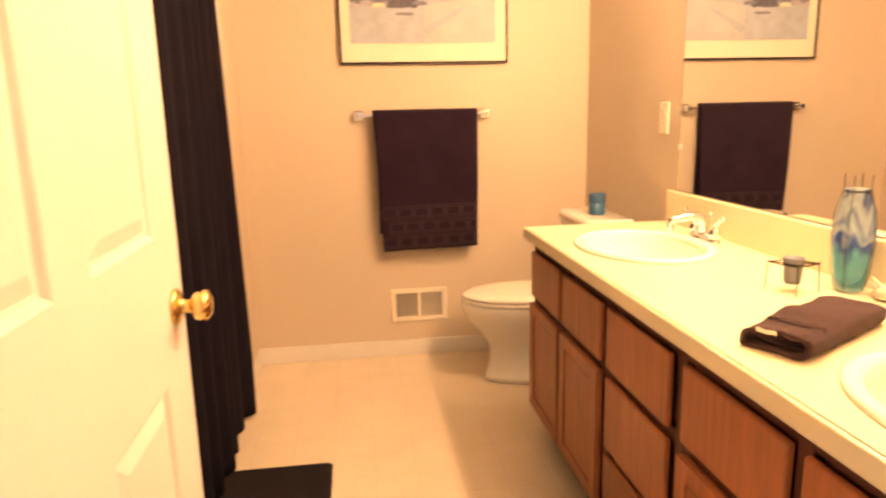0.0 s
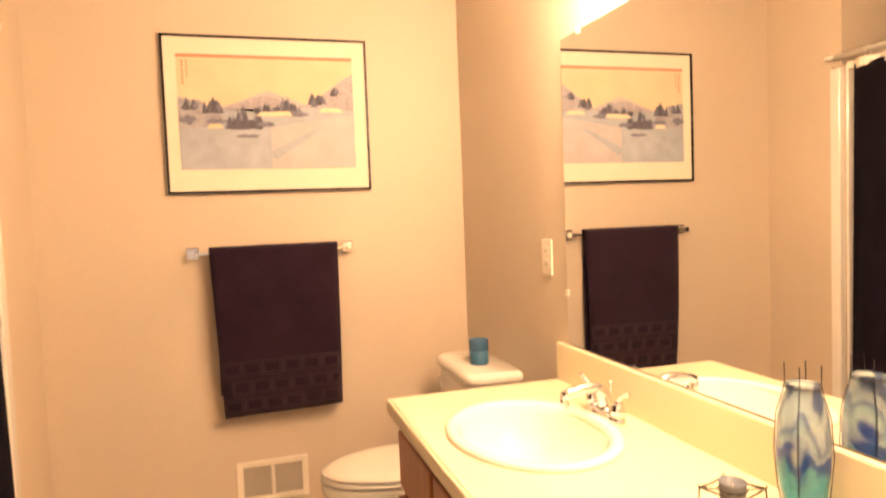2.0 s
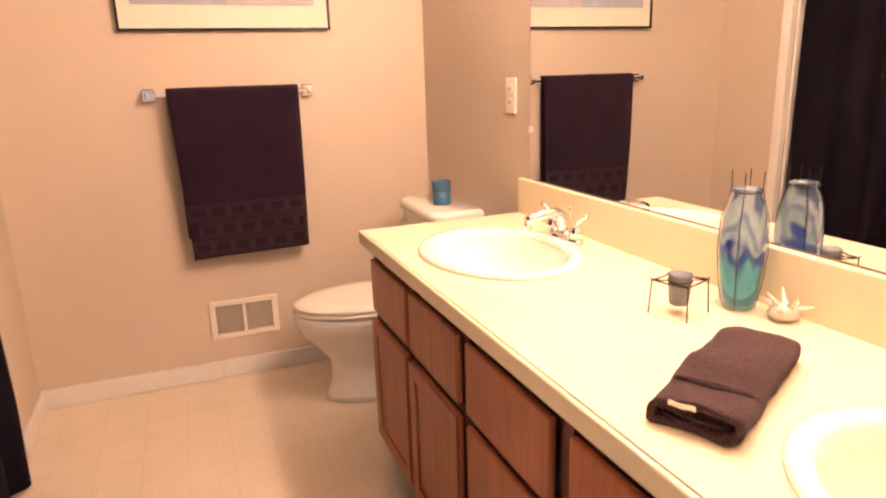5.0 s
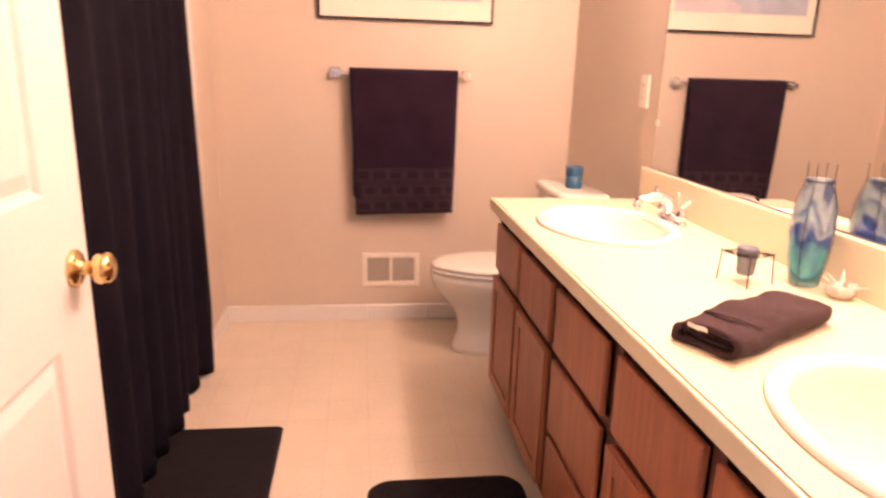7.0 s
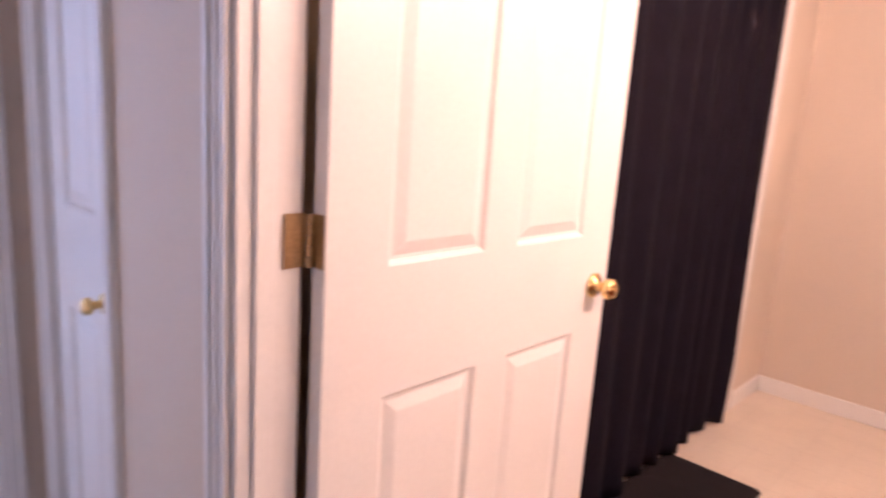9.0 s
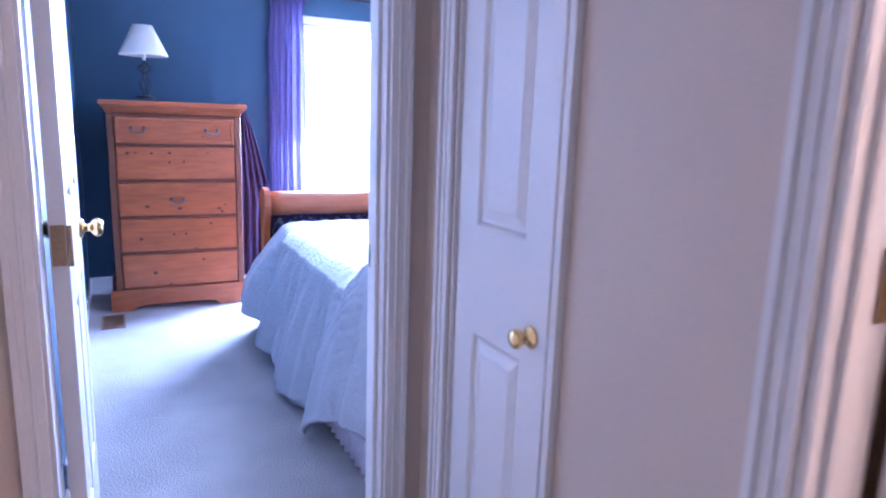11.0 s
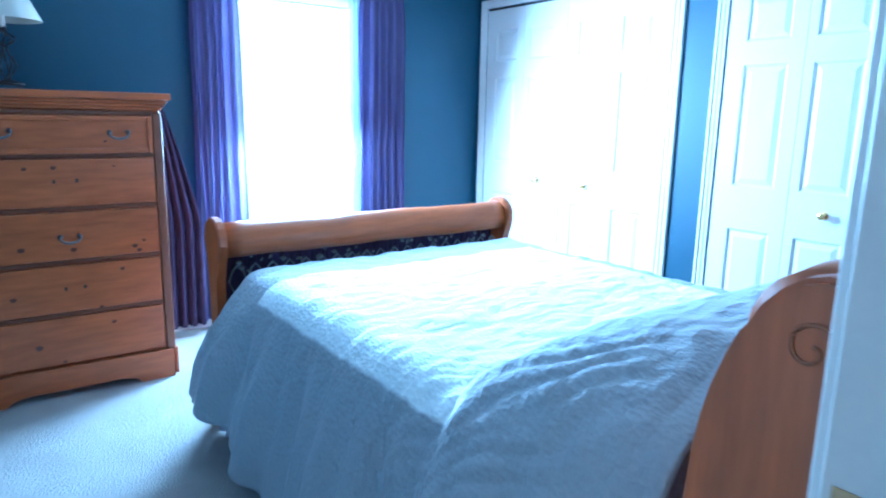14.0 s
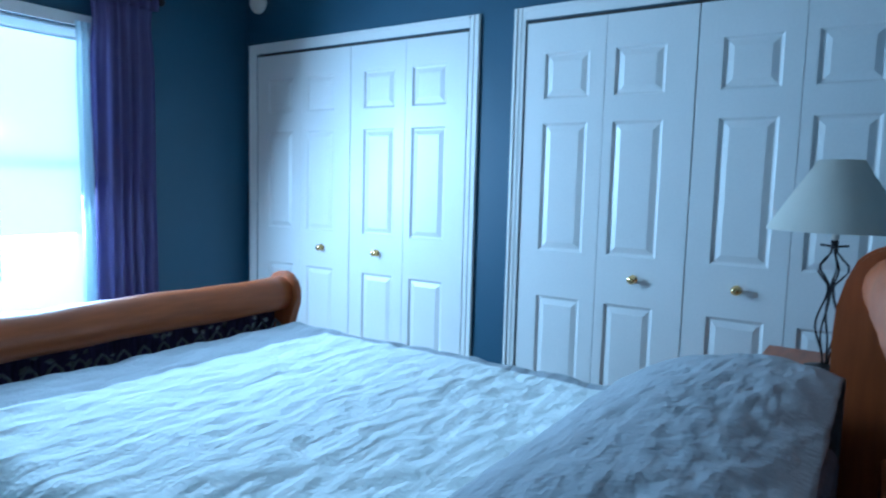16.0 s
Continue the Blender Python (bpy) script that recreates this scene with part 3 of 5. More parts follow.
def vanity():
    e = thing("vanity_cabinet", "reddish oak double vanity cabinet below the cream counter", "bathroom cabinet")
    bm = bmesh.new()
    bx(bm, VX + .02, XR - .002, VY0, VY1, .10, .14)
    bx(bm, VX + .0205, VX + .034, VY0, VY1, .141, .785)
    bx(bm, VX + .035, XR - .002, VY1 - .018, VY1, .141, .785)
    bx(bm, VX + .035, XR - .002, VY0, VY0 + .018, .141, .785)
    bx(bm, VX + .075, XR - .002, VY0, VY1, .002, .10)
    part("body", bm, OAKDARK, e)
    # Frame in the shaded oak, so the gaps between fronts are dark by colour.
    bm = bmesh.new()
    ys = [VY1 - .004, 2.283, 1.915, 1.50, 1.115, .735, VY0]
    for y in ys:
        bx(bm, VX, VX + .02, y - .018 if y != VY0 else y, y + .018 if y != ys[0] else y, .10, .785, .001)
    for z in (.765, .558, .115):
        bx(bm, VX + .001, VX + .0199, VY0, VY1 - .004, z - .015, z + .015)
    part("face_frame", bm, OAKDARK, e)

    def front(name, y0, y1, z0, z1, raised):
        bm = bmesh.new()
        bx(bm, VX - .017, VX - .001, y0, y1, z0, z1, .005, 2)
        f = part(name, bm, OAK, e)
        if raised:
            bm = bmesh.new()
            w = .045
            for d in ((y0, y0 + w, z0, z1), (y1 - w, y1, z0, z1), (y0 + w, y1 - w, z0, z0 + w), (y0 + w, y1 - w, z1 - w, z1)):
                bx(bm, VX - .023, VX - .0171, *d, .002)
            part("door_rail", bm, OAK, f)
            # Dark strips paint the rails' shade along the top and one side.
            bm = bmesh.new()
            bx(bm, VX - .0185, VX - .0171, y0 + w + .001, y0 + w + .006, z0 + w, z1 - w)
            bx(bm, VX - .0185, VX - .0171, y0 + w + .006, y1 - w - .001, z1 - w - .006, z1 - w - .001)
            part("groove_shade_line", bm, OAKDARK, f)
    cols = [(2.30, 2.638, "d"), (1.932, 2.268, "d"), (1.530, 1.885, "r"), (1.135, 1.470, "d"), (.752, 1.098, "d"), (.60, .722, "d")]
    for y0, y1, k in cols:
        front("drawer_front", y0, y1, .575, .745, False)
        if k == "d":
            front("cabinet_door", y0, y1, .135, .548, y1 - y0 > .2)
        else:
            front("drawer_front", y0, y1, .345, .548, False)
            front("drawer_front", y0, y1, .135, .325, False)
    return e


vanity()

SINKS = ((1.325, 2.225), (1.325, .975))


def countertop():
    """Laminate top with two oval openings, built as a ring of quads about each."""
    e = thing("vanity_countertop", "cream laminate vanity top with backsplash and two round basins", "countertop")
    bm = bmesh.new()
    x0, x1 = VX - .03, XR - .022
    seg = 40
    cuts = [VY0 + .001, 1.59, VY1 + .005]
    for (sx, sy), (ya, yb) in zip(reversed(SINKS), ((cuts[0], cuts[1]), (cuts[1], cuts[2]))):
        for z, flip in ((CT, False), (CT - .04, True)):
            inner, outer = [], []
            for i in range(seg):
                a = 2 * math.pi * i / seg
                c, s = math.cos(a), math.sin(a)
                inner.append(bm.verts.new((sx + .172 * c, sy + .235 * s, z)))
                k = min(((x1 - sx) if c > 0 else (x0 - sx)) / c if abs(c) > 1e-6 else 1e9, ((yb - sy) if s > 0 else (ya - sy)) / s if abs(s) > 1e-6 else 1e9)
                outer.append(bm.verts.new((sx + k * c, sy + k * s, z)))
            for i in range(seg):
                j = (i + 1) % seg
                q = (inner[i], inner[j], outer[j], outer[i])
                bm.faces.new(q[::-1] if flip else q)
            for cx, cy in ((x1, yb), (x0, yb), (x0, ya), (x1, ya)):
                for i in range(seg):
                    p, q = outer[i].co, outer[(i + 1) % seg].co
                    if abs(p.x - q.x) > 1e-5 and abs(p.y - q.y) > 1e-5 and (p.x - sx) * (cx - sx) > 0 and (p.y - sy) * (cy - sy) > 0:
                        bm.faces.new((outer[i], outer[(i + 1) % seg], bm.verts.new((cx, cy, z))))
                        break
            if not flip:
                top_inner = inner
            else:
                for i in range(seg):
                    j = (i + 1) % seg
                    bm.faces.new((top_inner[i], top_inner[j], inner[j], inner[i]))
    ob = part("worktop", bm, LAMINATE, e)
    bm = bmesh.new()
    bx(bm, x0 - .012, x0 - .0002, VY0 + .001, VY1 + .005, CT - .042, CT + .0004, .0055, 3)
    bx(bm, x0 - .012, x1, VY1 + .0052, VY1 + .017, CT - .042, CT + .0004, .0055, 3)
    part("front_edge", bm, LAMINATE, e)
    bm = bmesh.new()
    bx(bm, XR - .0215, XR - .001, VY0 + .001, VY1 + .017, CT - .04, .952, .004, 2)
    bx(bm, 1.10, XR - .022, VY0 + .0012, VY0 + .02, CT + .001, .952, .004, 2)
    part("backsplash", bm, LAMINATE, e)
    for sx, sy in SINKS:
        bm = bmesh.new()
        prof = [(1.0, .001), (1.005, .006), (.985, .012), (.93, .0135), (.875, .011), (.85, .003), (.83, -.02), (.77, -.07), (.62, -.115), (.40, -.138), (.12, -.146), (.10, -.150)]
        lathe(bm, prof, 48, (sx, sy, CT), .205, .268, cap=False)
        basin = part("basin", bm, CERAMIC, e, "white oval drop-in basin", True)
        bm = bmesh.new()
        lathe(bm, [(0, -.149), (.019, -.149), (.022, -.144), (.020, -.142), (.009, -.142), (0, -.144)], 20, (sx, sy, CT), cap=False)
        part("drain", bm, CHROME, basin, "chrome drain", True)
    return e


countertop()


def faucet(name, at):
    e = thing(name, "chrome two-handle bathroom faucet behind the basin", "faucet", at, group="bathroom faucets")
    bm = bmesh.new()
    lathe(bm, [(0, 0), (1, 0), (1.0, .006), (.94, .016), (.8, .020), (0, .021)], 32, (0, 0, 0), .030, .085, cap=False)
    part("base", bm, CHROME, e, smooth=True)
    bm = bmesh.new()
    tube(bm, [(0, 0, .015), (-.001, 0, .045), (-.010, 0, .068), (-.030, 0, .080), (-.065, 0, .080), (-.105, 0, .073), (-.122, 0, .066)], .0145, 14, [1.5, 1.3, 1.2, 1.1, 1.0, .95, .9])
    lathe(bm, [(.0115, .036), (.0125, .038), (.0125, .052), (.0105, .066)], 14, (-.119, 0, 0))
    part("spout", bm, CHROME, e, smooth=True)
    for s in (-1, 1):
        bm = bmesh.new()
        lathe(bm, [(0, 0), (.021, 0), (.020, .018), (.014, .030), (.012, .036), (0, .038)], 16, (0, .062 * s, .017), cap=False)
        h = part("handle_hub", bm, CHROME, e, smooth=True)
        bm = bmesh.new()
        tube(bm, [(0, .062 * s, .050), (-.004, .078 * s, .066), (-.006, .105 * s, .083), (-.006, .118 * s, .088)], .0065, 10, [1.4, 1.1, .9, 1.2])
        part("lever", bm, CHROME, h, smooth=True)
    bm = bmesh.new()
    tube(bm, [(.018, 0, .02), (.018, 0, .085)], .003, 8)
    lathe(bm, [(0, 0), (.006, .002), (.007, .007), (0, .011)], 10, (.018, 0, .083), cap=False)
    part("lift_rod", bm, CHROME, e, smooth=True)


faucet("faucet", (1.556, 2.262, CT + .001))
faucet("faucet", (1.556, 1.0, CT + .001))

e = thing("wall_mirror", "large frameless wall mirror resting on the backsplash", "mirror")
box_part("mirror_plate", (XR - .007, XR - .001, .62, 2.612, .956, 1.905), MIRROR, e, bevel=.0008)
for y, z in ((2.50, 1.905), (1.9, 1.905), (1.2, 1.905), (2.612, 1.12)):
    box_part("clip", (XR - .012, XR - .0075, y - .012, y + .006, z - .012, z + .008), PLASTIC, e, "clear mirror clip", .002)

e = thing("vanity_light", "chrome vanity light bar with round frosted bulbs above the mirror", "wall light")
bm = bmesh.new()
bx(bm, XR - .035, XR - .001, .98, 2.42, 2.005, 2.115, .008, 2)
# Pale plastic on the chrome bar stands in for the bulbs' bloom.
part("light_bar", bm, PLASTIC, e)
for i in range(6):
    y = 2.30 - .24 * i
    bm = bmesh.new()
    lathe(bm, [(.024, -.04), (.026, -.01), (.018, 0)], 16)
    bmesh.ops.transform(bm, matrix=Matrix.Translation((XR - .075, y, 2.06)) @ Matrix.Rotation(radians(-90), 4, "Y"), verts=bm.verts)
    sk = part("lamp_socket", bm, CHROME, e, smooth=True)
    bm = bmesh.new()
    bmesh.ops.create_uvsphere(bm, u_segments=20, v_segments=12, radius=.055, matrix=Matrix.Translation((1.50, y, 2.06)))
    g = part("bulb", bm, GLOBE, sk, "round frosted bulb", True)
    g.visible_shadow = False

# ---- things on the counter ----
tw = thing("folded_hand_towel", "dark plum brown terry towel folded flat on the counter", "towel", (1.290, 1.362, CT + .002), 30)
tw.scale = (.88, .87, .82)


def wrap(hw, h, z0, x0, x1, thick, seed, seg=36, n=34):
    """A flattened roll of cloth along x: outer skin, inner skin and rounded lips."""
    bm = bmesh.new()
    rings = []
    for skin in (0, 1):
        for i in range(n + 1):
            q = i / n if skin == 0 else 1 - i / n
            x = x0 + (x1 - x0) * q
            end = max(0, (q - .90) / .10) ** 2
            ring = []
            for k in range(seg):
                a = 2 * math.pi * k / seg
                c, si = math.cos(a), math.sin(a)
                inset = thick if skin else 0
                y = (hw - inset - .012 * end) * math.copysign(abs(c) ** .35, c)
                z = z0 + h / 2 + (h / 2 - inset) * (1 - .25 * end) * math.copysign(abs(si) ** .55, si)
                p = Vector((x + .006 * math.sin(y * 40 + seed), y, z))
                p += noise.noise_vector(p * 16 + Vector((seed, 0, 0))) * .006 + noise.noise_vector(p * 45 + Vector((seed, 0, 0))) * .0022
                p.z += .004 * math.sin(x * 24 + y * 18 + seed) * (si > 0)
                p.z = max(p.z, .0006)
                ring.append(bm.verts.new(p))
            rings.append(ring)
    for a, b in zip(rings, rings[1:] + rings[:1]):
        for k in range(seg):
            bm.faces.new((a[k], a[(k + 1) % seg], b[(k + 1) % seg], b[k]))
    return bm


part("outer_wrap", wrap(.073, .050, 0, -.190, .190, .011, 1), TOWEL, tw, smooth=True)
part("inner_fold", wrap(.058, .014, .010, -.182, .150, .003, 5), TOWEL, tw, smooth=True)
part("inner_fold", wrap(.057, .013, .025, -.179, .150, .003, 9), TOWEL, tw, smooth=True)
bm = bmesh.new()
sheet(bm, 12, 3, lambda u, v: (-.1915 - .003 * v, -.002 + .042 * u, .040 + .010 * v + .001 * math.sin(u * 9)), .001)
part("care_label", bm, MATBOARD, tw, "small pale woven label")
bm = bmesh.new()
sheet(bm, 20, 4, lambda u, v: (-.110 + .012 * v, -.060 + .120 * u, .0525 + .0008 * math.sin(u * 30) - .004 * (2 * u - 1) ** 4), .002)
part("woven_hem", bm, TOWEL, tw, "ridged woven hem across the top")

v = thing("glass_vase", "blown glass vase swirled in blue, green and white on the counter", "vase", (1.562, 1.625, CT + .001))
v.scale = (.79, .79, .91)
bm = bmesh.new()
prof = [(.0, .001), (.036, .001), (.039, .006), (.046, .05), (.053, .10), (.055, .15), (.050, .20), (.040, .235), (.031, .252), (.034, .262), (.031, .262), (.028, .250), (.036, .232), (.046, .2), (.050, .15), (.048, .1), (.041, .05), (.030, .012), (0, .010)]
lathe(bm, prof, 36, cap=False)
part("glass_body", bm, SWIRL, v, smooth=True)
bm = bmesh.new()
for k in range(4):
    a = radians(35 + 90 * k)
    c, s = math.cos(a), math.sin(a)
    tube(bm, [(c * .040, s * .040, .004), (c * .0515, s * .0515, .06), (c * .0585, s * .0585, .13), (c * .054, s * .054, .20), (c * .038, s * .038, .248), (c * .035, s * .035, .262), (c * .036, s * .036, .298)], .0011, 6)
tube(bm, [(.037 * math.cos(t), .037 * math.sin(t), .256) for t in [i * math.pi / 12 for i in range(25)]], .0016, 6)
part("wire_cage", bm, IRON, v, "dark wire cage")

c = thing("candle_holder", "dark wire stand holding a small grey glass votive", "candle holder", (1.435, 1.648, CT + .001), 20)
c.scale = (.84, .84, 1)
bm = bmesh.new()
r = .045
pts = [(-r, -r), (r, -r), (r, r), (-r, r)]
for x, y in pts:
    tube(bm, [(x * 1.08, y * 1.08, 0), (x, y, .068), (x * 1.05, y * 1.05, .073)], .0018, 6)
for (x0, y0), (x1, y1) in zip(pts, pts[1:] + pts[:1]):
    tube(bm, [(x0, y0, .068), ((x0 + x1) / 2 * .95, (y0 + y1) / 2 * .95, .066), (x1, y1, .068)], .0018, 6)
tube(bm, [(.028 * math.cos(t), .028 * math.sin(t), .066) for t in [i * math.pi / 10 for i in range(21)]], .0016, 6)
for x, y in pts:
    tube(bm, [(x, y, .068), (x * .44, y * .44, .066)], .0014, 6)
part("wire_stand", bm, IRON, c)
bm = bmesh.new()
lathe(bm, [(0, .018), (.020, .018), (.023, .024), (.0265, .074), (.028, .080), (.025, .080), (.022, .066), (0, .064)], 24, cap=False)
part("votive_cup", bm, GREYWAX, c, "smoky grey glass cup", True)
bm = bmesh.new()
lathe(bm, [(0, .064), (.021, .0645), (.0, .067)], 18, cap=False)
tube(bm, [(0, 0, .064), (.001, 0, .074)], .001, 5)
part("wax", bm, MATBOARD, c, "pale wax with a wick")

s = thing("shell_ornament", "small spiky clear glass shell beside the vase", "ornament", (1.585, 1.535, CT + .001))
bm = bmesh.new()
lathe(bm, [(0, .001), (.022, .002), (.030, .012), (.022, .026), (.008, .034), (0, .036)], 14, cap=False)
part("shell_body", bm, CRYSTAL, s, smooth=True)
for k in range(7):
    a, el = 2 * math.pi * k / 7, .35 + .5 * (k % 2)
    d = Vector((math.cos(a) * math.cos(el), math.sin(a) * math.cos(el), math.sin(el)))
    bm = bmesh.new()
    tube(bm, [Vector((0, 0, .014)) + d * .014, Vector((0, 0, .014)) + d * .052], .008, 6, [1, .15])
    part("spike", bm, CRYSTAL, s)

# ---- toilet ----
t = thing("toilet", "white ceramic toilet, lid down, between vanity and towel wall", "toilet", (0.01, 3.215, 0))


def oval(bm, stations, seg=32, y=0):
    """Stacked ovals: z, x centre, half length, half width, blunter towards the tank."""
    rings = []
    for z, cx, a, b in stations:
        ring = []
        for i in range(seg):
            q = 2 * math.pi * i / seg
            co, si = math.cos(q), math.sin(q)
            k = 1 if co < 0 else .86
            ring.append(bm.verts.new((cx + a * k * co, y + b * si * (1 + .10 * co), z)))
        rings.append(ring)
    for p, q in zip(rings, rings[1:]):
        for i in range(seg):
            bm.faces.new((p[i], p[(i + 1) % seg], q[(i + 1) % seg], q[i]))
    bm.faces.new(rings[0][::-1])
    bm.faces.new(rings[-1])


def slab(bm, x0, x1, y0, y1, levels, r):
    """A block with rounded upright edges at the front, built from levels of height and inset."""
    rings = []
    for z, ins in levels:
        ring = []
        for cx, cy, a0, rr in ((x1 - .012, y1 - .012, 0, .012), (x0 + r, y1 - r, 90, r), (x0 + r, y0 + r, 180, r), (x1 - .012, y0 + .012, 270, .012)):
            for k in range(8):
                a = radians(a0 + 90 * k / 7)
                ring.append(bm.verts.new((cx + max(.002, rr - ins) * math.cos(a), cy + max(.002, rr - ins) * math.sin(a), z)))
        rings.append(ring)
    for a, b in zip(rings, rings[1:]):
        for i in range(len(a)):
            j = (i + 1) % len(a)
            bm.faces.new((a[i], a[j], b[j], b[i]))
    bm.faces.new(rings[0][::-1])
    bm.faces.new(rings[-1])


bm = bmesh.new()
oval(bm, [(.002, 1.24, .245, .115), (.03, 1.24, .240, .110), (.10, 1.23, .205, .088), (.18, 1.22, .20, .09), (.25, 1.20, .235, .125), (.31, 1.175, .262, .165), (.36, 1.165, .272, .182), (.385, 1.165, .275, .185), (.395, 1.165, .268, .180)])
bx(bm, 1.30, 1.52, -.10, .10, .002, .39, .03, 3)
part("bowl", bm, CERAMIC, t, smooth=True)
bm = bmesh.new()
oval(bm, [(.397, 1.170, .272, .186), (.401, 1.170, .280, .192), (.409, 1.170, .280, .192), (.413, 1.170, .274, .187)])
part("seat", bm, CERAMIC, t, smooth=True)
bm = bmesh.new()
oval(bm, [(.4175, 1.170, .272, .186), (.421, 1.170, .279, .191), (.430, 1.170, .277, .190), (.437, 1.175, .250, .170), (.441, 1.18, .18, .12)])
part("lid", bm, CERAMIC, t, smooth=True)
bm = bmesh.new()
slab(bm, 1.425, XR - .012, -.215, .215, [(.395, .020), (.41, .008), (.70, 0), (.745, 0)], .050)
part("tank", bm, CERAMIC, t, smooth=True)
bm = bmesh.new()
slab(bm, 1.411, XR - .012, -.232, .232, [(.746, .006), (.750, 0), (.770, 0), (.780, .005), (.786, .018), (.787, .030)], .065)
part("tank_lid", bm, CERAMIC, t, smooth=True)
bm = bmesh.new()
lathe(bm, [(.013, 0), (.013, .012), (.008, .016)], 14)
bmesh.ops.transform(bm, matrix=Matrix.Translation((1.425, .165, .69)) @ Matrix.Rotation(radians(-90), 4, "Y"), verts=bm.verts)
tube(bm, [(1.410, .165, .69), (1.405, .130, .688), (1.404, .095, .682)], .006, 8)
part("flush_lever", bm, CHROME, t, "chrome flush lever", True)
cd = thing("blue_candle", "blue glass jar candle on the toilet tank", "candle", (1.530, 3.165, .788))
cd.scale = (1.04, 1.04, 1.15)
bm = bmesh.new()
lathe(bm, [(0, 0), (.034, 0), (.036, .004), (.036, .048)], 24)
part("wax", bm, WAX, cd, "dark blue wax", True)
bm = bmesh.new()
lathe(bm, [(.0365, .0485), (.0370, .050), (.0375, .082), (.036, .084), (.034, .082), (.034, .0485)], 24, cap=False)
part("jar_rim", bm, WAXPALE, cd, "paler frosted blue upper glass", True)

# ---- towel wall ----
b = thing("towel_bar", "chrome towel bar on square posts", "towel bar")
for x in (.466, 1.100):
    bm = bmesh.new()
    bx(bm, x - .024, x + .024, YF - .010, YF - .0005, 1.232, 1.280, .003)
    bx(bm, x - .013, x + .013, YF - .065, YF - .010, 1.243, 1.269, .004, 2)
    part("post", bm, CHROME, b)
bm = bmesh.new()
bx(bm, .474, 1.092, YF - .064, YF - .052, 1.250, 1.262, .002)
part("bar", bm, CHROME, b)
tl = thing("bath_towel", "dark plum bath towel with outlined squares over the bar", "towel")


def towel_front(u, w, out=0):
    z = 1.266 - w * .672
    x0, x1 = .532 + .028 * w, 1.048 - .010 * w
    return (x0 + (x1 - x0) * u, YF - .074 - .012 * math.sin(w * 2.6) - .004 * math.sin(u * 7 + w * 3) * w - out, z - .012 * (1 - u) * w)


bm = bmesh.new()


def hang(u, v):
    if v > .55:
        return towel_front(u, (v - .55) / .45)
    if v > .45:
        a = math.pi * (v - .45) / .10
        return (.532 + .516 * u, YF - .058 + .016 * math.cos(a), 1.266 + .008 * math.sin(a))
    w = 1 - v / .45
    return (.547 + .490 * u, YF - .040 + .006 * math.sin(u * 6) * w, 1.266 - w * .60)


sheet(bm, 20, 60, hang, .008)
part("towel_cloth", bm, TERRY, tl, smooth=True)
bm = bmesh.new()


def line(u0, w0, u1, w1, hw=.0035):
    n = 6
    for i in range(n):
        a, c = i / n, (i + 1) / n
        p, q = Vector(towel_front(u0 + (u1 - u0) * a, w0 + (w1 - w0) * a, .0105)), Vector(towel_front(u0 + (u1 - u0) * c, w0 + (w1 - w0) * c, .0105))
        d = (q - p).normalized()
        sd = d.cross(Vector((0, 1, 0))) * hw / 2
        bm.faces.new([bm.verts.new(k) for k in (p - sd, q - sd, q + sd, p + sd)])


for row, (w0, w1) in enumerate(((.67, .762), (.780, .872), (.890, .982))):
    for k in range(-1, 7):
        a = .012 + .164 * k + (.07 if row == 1 else 0)
        a, c = max(.004, a), min(.996, a + .152)
        if c - a < .03:
            continue
        for g in (0, .016):
            if c - a > .08:
                line(a + g, w0 + g, c - g, w0 + g)
                line(a + g, w1 - g, c - g, w1 - g)
                line(a + g, w0 + g, a + g, w1 - g)
                line(c - g, w0 + g, c - g, w1 - g)
bmesh.ops.solidify(bm, geom=list(bm.faces), thickness=.0015)
part("woven_band", bm, TERRYLINE, tl, "greyish outlined squares woven in three rows", kind="stuff")

pc = thing("framed_print", "black framed print of a snowy village with pines", "framed picture", (.802, YF - .001, 1.820))
bm = bmesh.new()
W2, H2 = .413, .319
for d in ((-W2, -W2 + .009, -.026, 0, -H2, H2), (W2 - .009, W2, -.026, 0, -H2, H2), (-W2 + .009, W2 - .009, -.026, 0, -H2, -H2 + .009), (-W2 + .009, W2 - .009, -.026, 0, H2 - .009, H2)):
    bx(bm, *d, .0015)
part("frame", bm, FRAMEBLK, pc)
box_part("mat_board", (-W2 + .009, W2 - .009, -.016, -.004, -H2 + .009, H2 - .009), MATBOARD, pc, bevel=0)
PX0, PX1, PZ0, PZ1 = -.357, .350, -.222, .243
PSKY = material("print_peach_sky", (.74, .58, .42), .8, vary=.10, scale=3, grain=9, bump=0)
PRED = material("print_red_haze", (.62, .26, .18), .8, vary=.1, scale=3, bump=0)
PSNOW = material("print_blue_snow", (.40, .44, .52), .8, vary=.14, scale=6, grain=20, bump=0)
PSNOW2 = material("print_pale_snow", (.52, .49, .52), .8, vary=.10, scale=6, grain=20, bump=0)
PTREE = material("print_dark_pines", (.13, .13, .17), .8, vary=.3, scale=20, bump=0)
PMID = material("print_slate_pines", (.21, .22, .29), .8, vary=.3, scale=20, bump=0)
PMIST = material("print_misty_hill", (.42, .40, .46), .8, vary=.3, scale=14, bump=0)
PHILL = material("print_grey_hill", (.36, .36, .42), .8, vary=.3, scale=14, bump=0)
PROOF = material("print_cream_roof", (.78, .66, .48), .8, vary=.1, bump=0)


